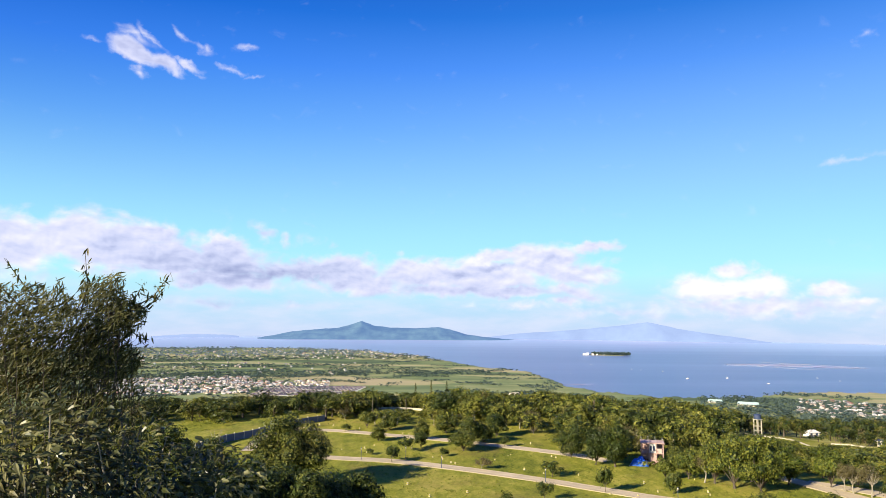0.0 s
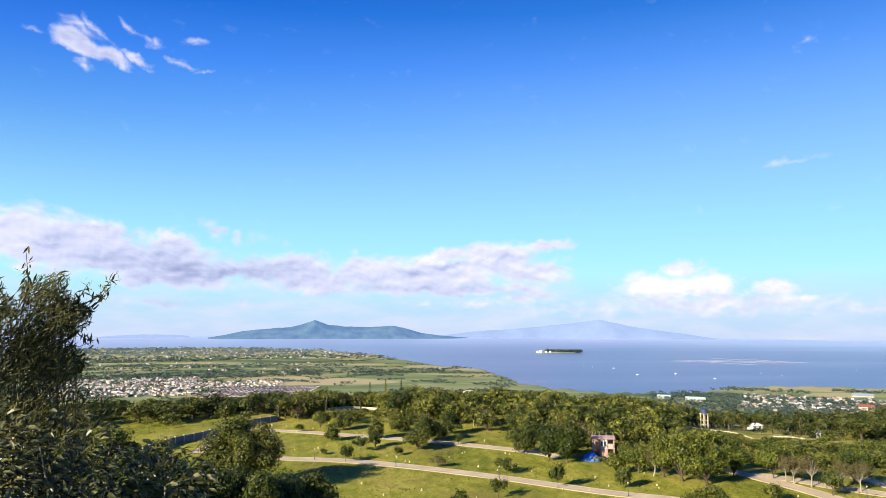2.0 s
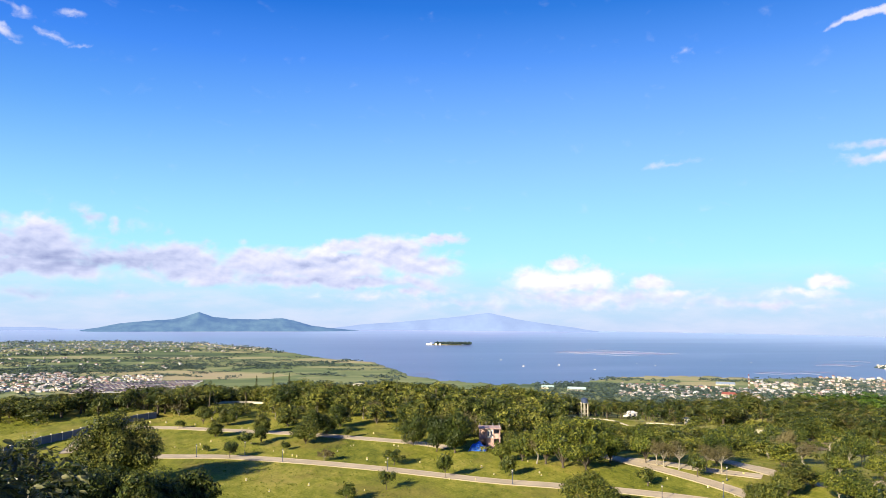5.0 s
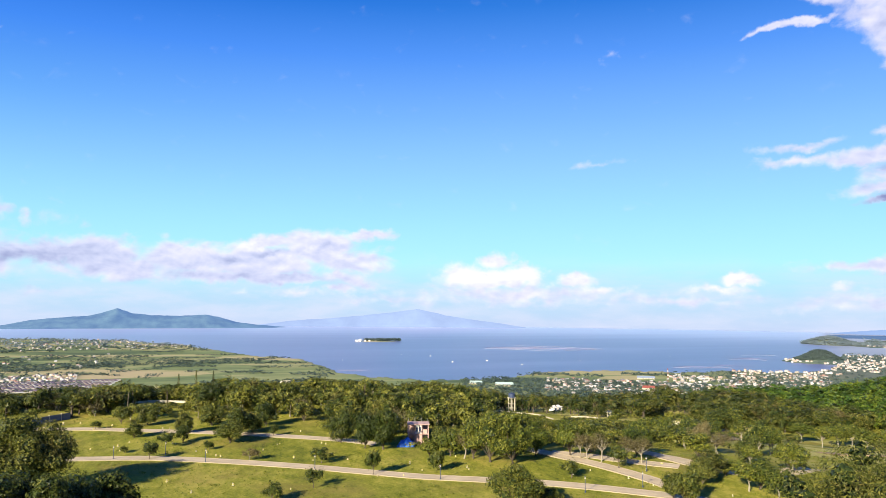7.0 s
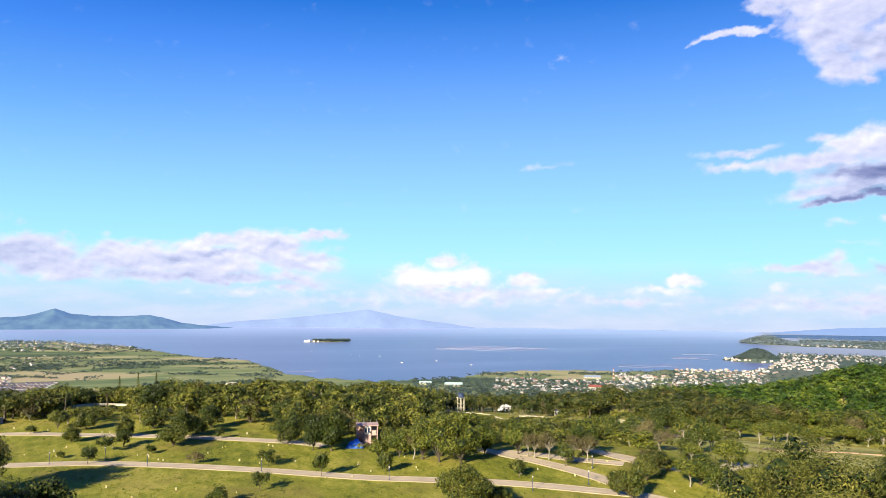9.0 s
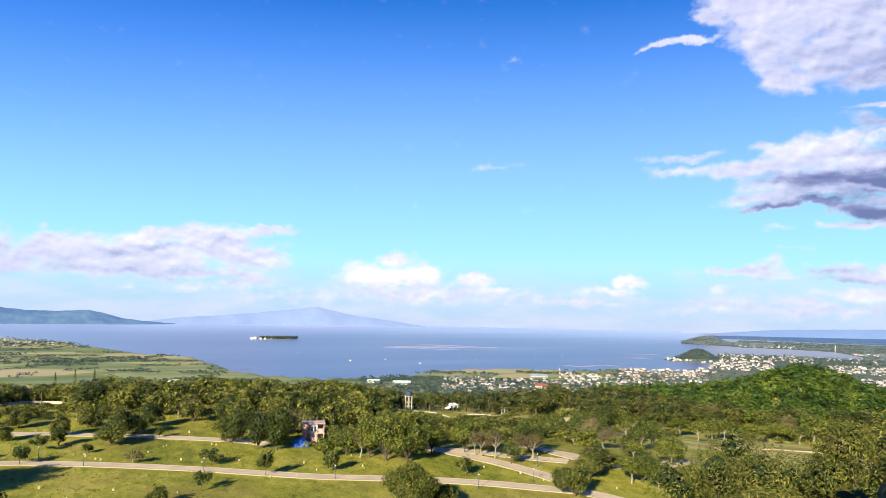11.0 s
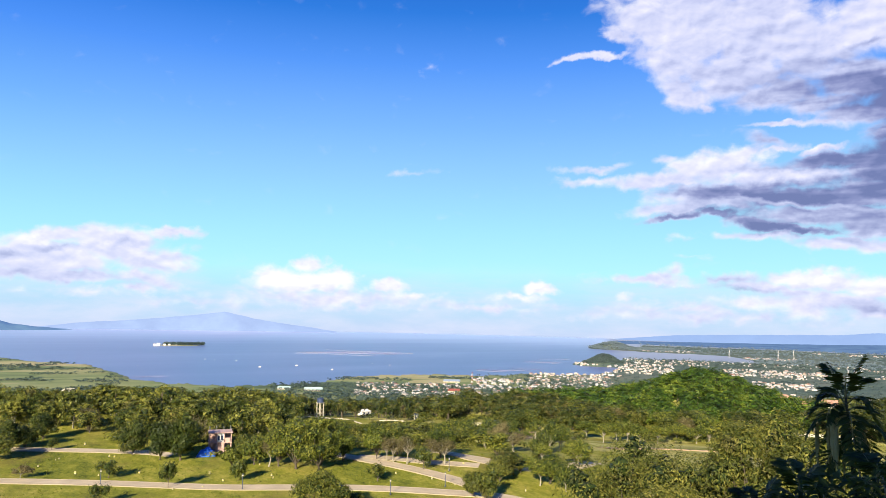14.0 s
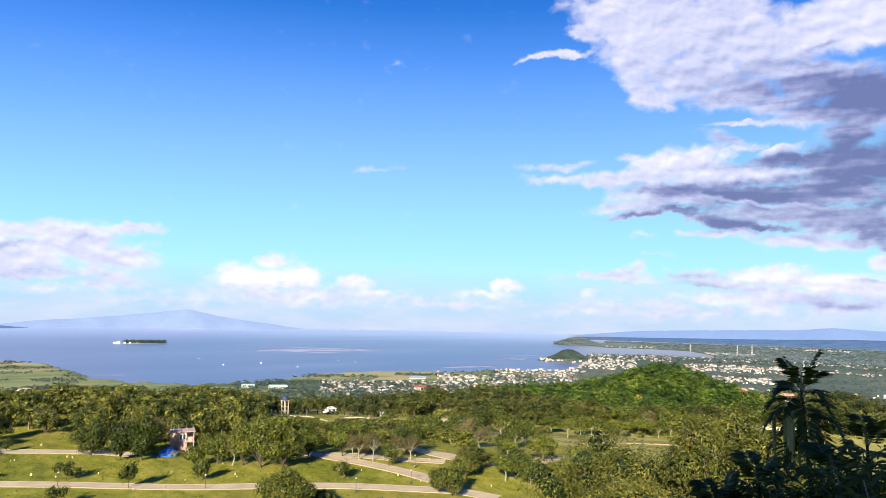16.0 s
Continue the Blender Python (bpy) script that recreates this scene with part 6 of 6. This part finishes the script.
def windy_shrub():
    """A tall shrub of thin stems and narrow leaves, bent by the wind."""
    rng = np.random.default_rng(77)
    base = float(ground(11 * math.sin(radians(-26)), 11 * math.cos(radians(-26))))
    shrub = thing("shrub", beside(-26, 11, base - 0.1), "tall wind-blown shrub with narrow olive and brown leaves", "shrub")
    rise = 31.85 - base
    blobs = ((-0.75, 0.0, rise - 0.12, 0.85, 0.7, 0.80, 6200), (0.20, 0.1, rise - 0.02, 0.42, 0.5, 0.88, 4600), (-1.9, 0.1, rise - 0.1, 0.9, 0.7, 0.9, 3000), (-0.2, 0.0, rise - 1.1, 1.2, 0.7, 0.75, 4200))
    stems, vs = [], []
    for bx, by, bz, rx, ry, rz, n in blobs:
        w = sphere_ways(n, rng, -1) * rng.random((n, 1)) ** 0.42
        at = w * np.array([rx, ry, rz]) + np.array([bx, by, bz])
        at[:, 0] += 0.12 * np.sin(at[:, 2] * 9)
        blow = np.array([0.62, 0.0, 0.62]) + rng.normal(size=(n, 3)) * 0.42
        vs.append(leaves(at, rng.normal(size=(n, 3)) + np.array([-0.5, -0.8, 0.3]), 0.115, rng, 0.17, 0.03, along=blow))
        for _ in range(34):
            tip = (sphere_ways(1, rng, 0)[0] * 0.9) * np.array([rx, ry, rz]) + np.array([bx, by, bz])
            foot = np.array([bx * 0.4, rng.normal() * 0.2, 0])
            stems.append(tube([foot, foot * 0.5 + tip * 0.5 + rng.normal(size=3) * 0.15, tip], [0.016, 0.009, 0.003], 4))
    for tx, tz in ((0.98, 0.86), (0.9, 0.6), (-0.16, 1.12), (-1.12, 0.98), (-1.6, 1.14), (-0.5, 0.75), (0.62, 0.7), (0.72, -0.15), (0.6, 0.3)):
        tip = np.array([tx, 0.0, rise + tz])
        foot = np.array([tx * 0.45 - 0.1, 0, rise + 0.25])
        knee = foot * 0.45 + tip * 0.55 + np.array([0.06, 0, -0.08])
        stems.append(tube([foot, knee, tip], [0.012, 0.008, 0.003], 4))
        k = rng.random((44, 1))
        at = np.where(k < 0.5, foot + (knee - foot) * k * 2, knee + (tip - knee) * (k * 2 - 1)) + rng.normal(size=(44, 3)) * 0.035
        vs.append(leaves(at, rng.normal(size=(44, 3)), 0.13, rng, 0.22, 0.03, along=np.array([0.3, 0, 0.8]) + rng.normal(size=(44, 3)) * 0.4))
    part("stem", mesh_of("stem", *joined(stems), BARK), parent=shrub)
    part("foliage", mesh_of("foliage", *joined(vs), LEAF_REED), parent=shrub)


def broadleaf_shrub(bearing, dist, blobs, seed, label, leaf, size=0.135):
    rng = np.random.default_rng(seed)
    base = float(ground(dist * math.sin(radians(bearing)), dist * math.cos(radians(bearing))))
    shrub = thing("shrub", beside(bearing, dist, base - 0.1), label, "shrub")
    stems, vs = [], []
    for bx, by, top, rx, ry, rz, n in blobs:
        bz = top - base - rz
        way = sphere_ways(n, rng, -1)
        at = way * np.array([rx, ry, rz]) * (rng.random((n, 1)) ** 0.3) + np.array([bx, by, bz])
        at += 0.12 * np.sin(at[:, [2, 0, 1]] * 7)
        along = way * 0.6 + rng.normal(size=(n, 3)) * 0.5 + np.array([0.35, 0, -0.35])
        vs.append(broad(at, way * 0.4 + rng.normal(size=(n, 3)) * 0.5 + np.array([-0.2, -0.35, 0.8]), along, size, rng))
        for _ in range(14):
            tip = sphere_ways(1, rng, -0.1)[0] * 0.93 * np.array([rx, ry, rz]) + np.array([bx, by, bz])
            foot = np.array([bx * 0.6, by * 0.5, 0])
            stems.append(tube([foot, foot * 0.4 + tip * 0.6 + rng.normal(size=3) * 0.12, tip], [0.03, 0.018, 0.006], 5))
    part("stem", mesh_of("stem", *joined(stems), BARK_PALE), parent=shrub)
    part("foliage", mesh_of("foliage", *joined(vs), leaf), parent=shrub)


windy_shrub()
broadleaf_shrub(-26, 8.2, ((-0.55, 0, 31.2, 1.0, 0.7, 0.95, 2900), (0.35, 0.2, 31.0, 0.75, 0.6, 0.8, 1900), (1.2, 0.3, 30.62, 0.65, 0.5, 0.75, 1300), (-1.4, 0, 31.1, 0.8, 0.6, 0.95, 1700), (0.2, -0.3, 30.3, 1.6, 0.6, 0.8, 2500)), 81,
                "dense broad-leaved shrub with grey-green drooping leaves", LEAF_BROAD, 0.112)


def frond_palm(bearing, dist, crown, count, reach, seed, label, pods=0):
    """A thin dark tree whose paired leaves arch out from the stem and droop, with long pods hanging below."""
    rng = np.random.default_rng(seed)
    base = float(ground(dist * math.sin(radians(bearing)), dist * math.cos(radians(bearing))))
    palm = thing("palm", beside(bearing, dist, base - 0.1), label, "palm")
    high = crown - base
    part("trunk", mesh_of("trunk", *tube([(0.25, 0.1, 0), (0.12, 0.05, high * 0.5), (0, 0, high)], [0.05, 0.034, 0.014], 8), BARK_DARK, soft=True), parent=palm)
    k = np.linspace(0, 1, 9)[:, None]
    for i in range(count):
        a = i * 2.4 + rng.normal() * 0.2
        q = i / (count - 1)                   # from the tip downwards
        lift, long, foot = 1.35 - 1.15 * q + rng.normal() * 0.2, reach * (0.62 + 0.5 * q) * rng.uniform(0.85, 1.1), high - 0.85 * reach * q ** 1.1
        out = np.array([math.cos(a), math.sin(a), 0])
        spine = np.array([0, 0, foot]) + out * long * (k - 0.22 * k ** 2) * (0.55 + 0.45 * min(1, 3 * q)) + np.array([0, 0, 1]) * long * (lift * k - (0.5 + 0.75 * min(1, 2.5 * q)) * k ** 2)
        frond = part("frond", mesh_of("frond", *tube(spine, np.linspace(0.009, 0.003, 9), 4), STALK), parent=palm)
        pairs = 17
        u = np.repeat(np.linspace(0.16, 1, pairs), 2)
        n = len(u)
        at = np.stack([np.interp(u, k[:, 0], spine[:, c]) for c in range(3)], 1)
        way = np.stack([np.interp(u, k[:, 0], np.gradient(spine[:, c])) for c in range(3)], 1)
        way /= np.linalg.norm(way, axis=1, keepdims=True)
        across = np.cross(out, (0, 0, 1)) * np.where(np.arange(n) % 2, 1, -1)[:, None]
        lead = across * 0.75 + way * 0.55 + np.array([0, 0, -0.28]) + rng.normal(size=(n, 3)) * 0.09
        lead /= np.linalg.norm(lead, axis=1, keepdims=True)
        size = 0.30 * reach * (0.5 + np.sin(u * math.pi) * 0.55)
        part("foliage", mesh_of("foliage", *leaves(at + lead * size[:, None] * 0.5, np.cross(lead, way) * np.where(np.arange(n) % 2, 1, -1)[:, None] + np.array([0, 0, 0.5]), size, rng, 0.3, 0.04, along=lead), LEAF_FROND), parent=frond)
    for i in range(pods):
        a, r = rng.uniform(3.2, 6.2), rng.uniform(0.14, 0.34)
        x, y, z = math.cos(a) * r, math.sin(a) * r, high - 0.45 * reach - rng.uniform(0, 0.15)
        drop = reach * rng.uniform(0.6, 0.85)
        part("pod", mesh_of("pod", *tube([(0, 0, z + 0.12), (x * 0.8, y * 0.8, z + 0.06), (x, y, z - 0.04), (x, y, z - drop * 0.5), (x, y, z - drop)], [0.004, 0.006, 0.021, 0.026, 0.01], 6), POD), parent=palm, label="long hanging yellow-brown seed pod")


frond_palm(62.9, 9.6, 31.27, 22, 0.68, 91, "dark slender tree with feathered leaves and hanging pods", 10)
frond_palm(66.8, 9.4, 30.75, 16, 0.62, 92, "dark feather-leaved young tree behind a shrub", 3)
frond_palm(60.0, 7.6, 30.52, 18, 0.62, 93, "dark low feather-leaved plant in shade")
frond_palm(57.2, 7.2, 30.34, 16, 0.56, 94, "dark low feather-leaved plant in shade")
frond_palm(64.6, 8.0, 30.65, 18, 0.62, 95, "dark low feather-leaved plant in shade")


broadleaf_shrub(63.5, 7.0, ((-1.2, 0.1, 30.3, 0.45, 0.4, 0.6, 900), (-0.7, 0.1, 30.5, 0.4, 0.4, 0.7, 900), (-0.2, 0.2, 30.75, 0.4, 0.4, 0.9, 1300), (0.2, 0.2, 30.92, 0.4, 0.4, 1.0, 1500), (0.6, 0.1, 31.05, 0.45, 0.4, 1.1, 1700), (1.0, 0.1, 31.15, 0.45, 0.4, 1.2, 1700), (1.5, 0.2, 31.2, 0.5, 0.4, 1.2, 1500)), 83, "dark small-leaved shrub in the shade of the added wall", LEAF_FROND, 0.11)


def mango(bearing, dist, top, width, seed):
    x, y = at_bearing([(bearing, dist)])[0]
    h = top - float(ground(x, y))
    rng = np.random.default_rng(seed)
    tree = thing("tree", on_ground(x, y), "olive-yellow broadleaf tree with drooping leaf tufts on the slope", "tree", "trees on the slope")
    _, centres = crown_of(rng, 10, 0.3, h, width, h * 0.15, 26, 0.4)
    n = 16000
    r = rng.uniform(0.7, 1.0, len(centres)) * width * 0.20
    pick = rng.integers(len(centres), size=n)
    way = sphere_ways(n, rng, -0.6)
    at = centres[pick] + way * r[pick, None] * rng.uniform(0.72, 1.08, (n, 1))
    along = way * 0.8 + np.array([0, 0, -0.55]) + rng.normal(size=(n, 3)) * 0.6
    v, f = leaves(at, way + rng.normal(size=(n, 3)) * 0.4 + np.array([0, 0, 0.4]), 0.205, rng, 0.36, 0.06, along=along)
    part("trunk", mesh_of("trunk", *limbs_of(rng, centres, h * 0.2, 0.22), BARK, soft=True), parent=tree)
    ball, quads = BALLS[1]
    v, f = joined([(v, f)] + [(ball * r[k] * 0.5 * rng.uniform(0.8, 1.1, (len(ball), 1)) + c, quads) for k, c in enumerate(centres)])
    part("crown", mesh_of("crown", v, f, [LEAF_MANGO, LEAF_HEART_SHADE], np.arange(len(f)) >= n), parent=tree)


for i, row in enumerate(((48.0, 43, 25.9, 8.0), (53.5, 40, 26.6, 8.5), (57.6, 37, 28.7, 6.0), (60.6, 38, 28.6, 6.5), (63.5, 42, 26.0, 8.0), (68.5, 40, 26.6, 8.0), (50.5, 34, 24.8, 6.5), (56.5, 32, 25.4, 6.5), (61.5, 32, 25.6, 6.0))):
    mango(*row, 120 + i)

# an unseen plain wall behind the camera, added to shade the plants at right
bm = bmesh.new()
box(bm, 3.1, -7.8, 28.5, 15.0, 0.3, 8.6, radians(-50))
tagged(part("wall_south", bm, CREAM), "plain cream wall behind the look-out, unseen, added to shade the plants", "wall", kind="structure")
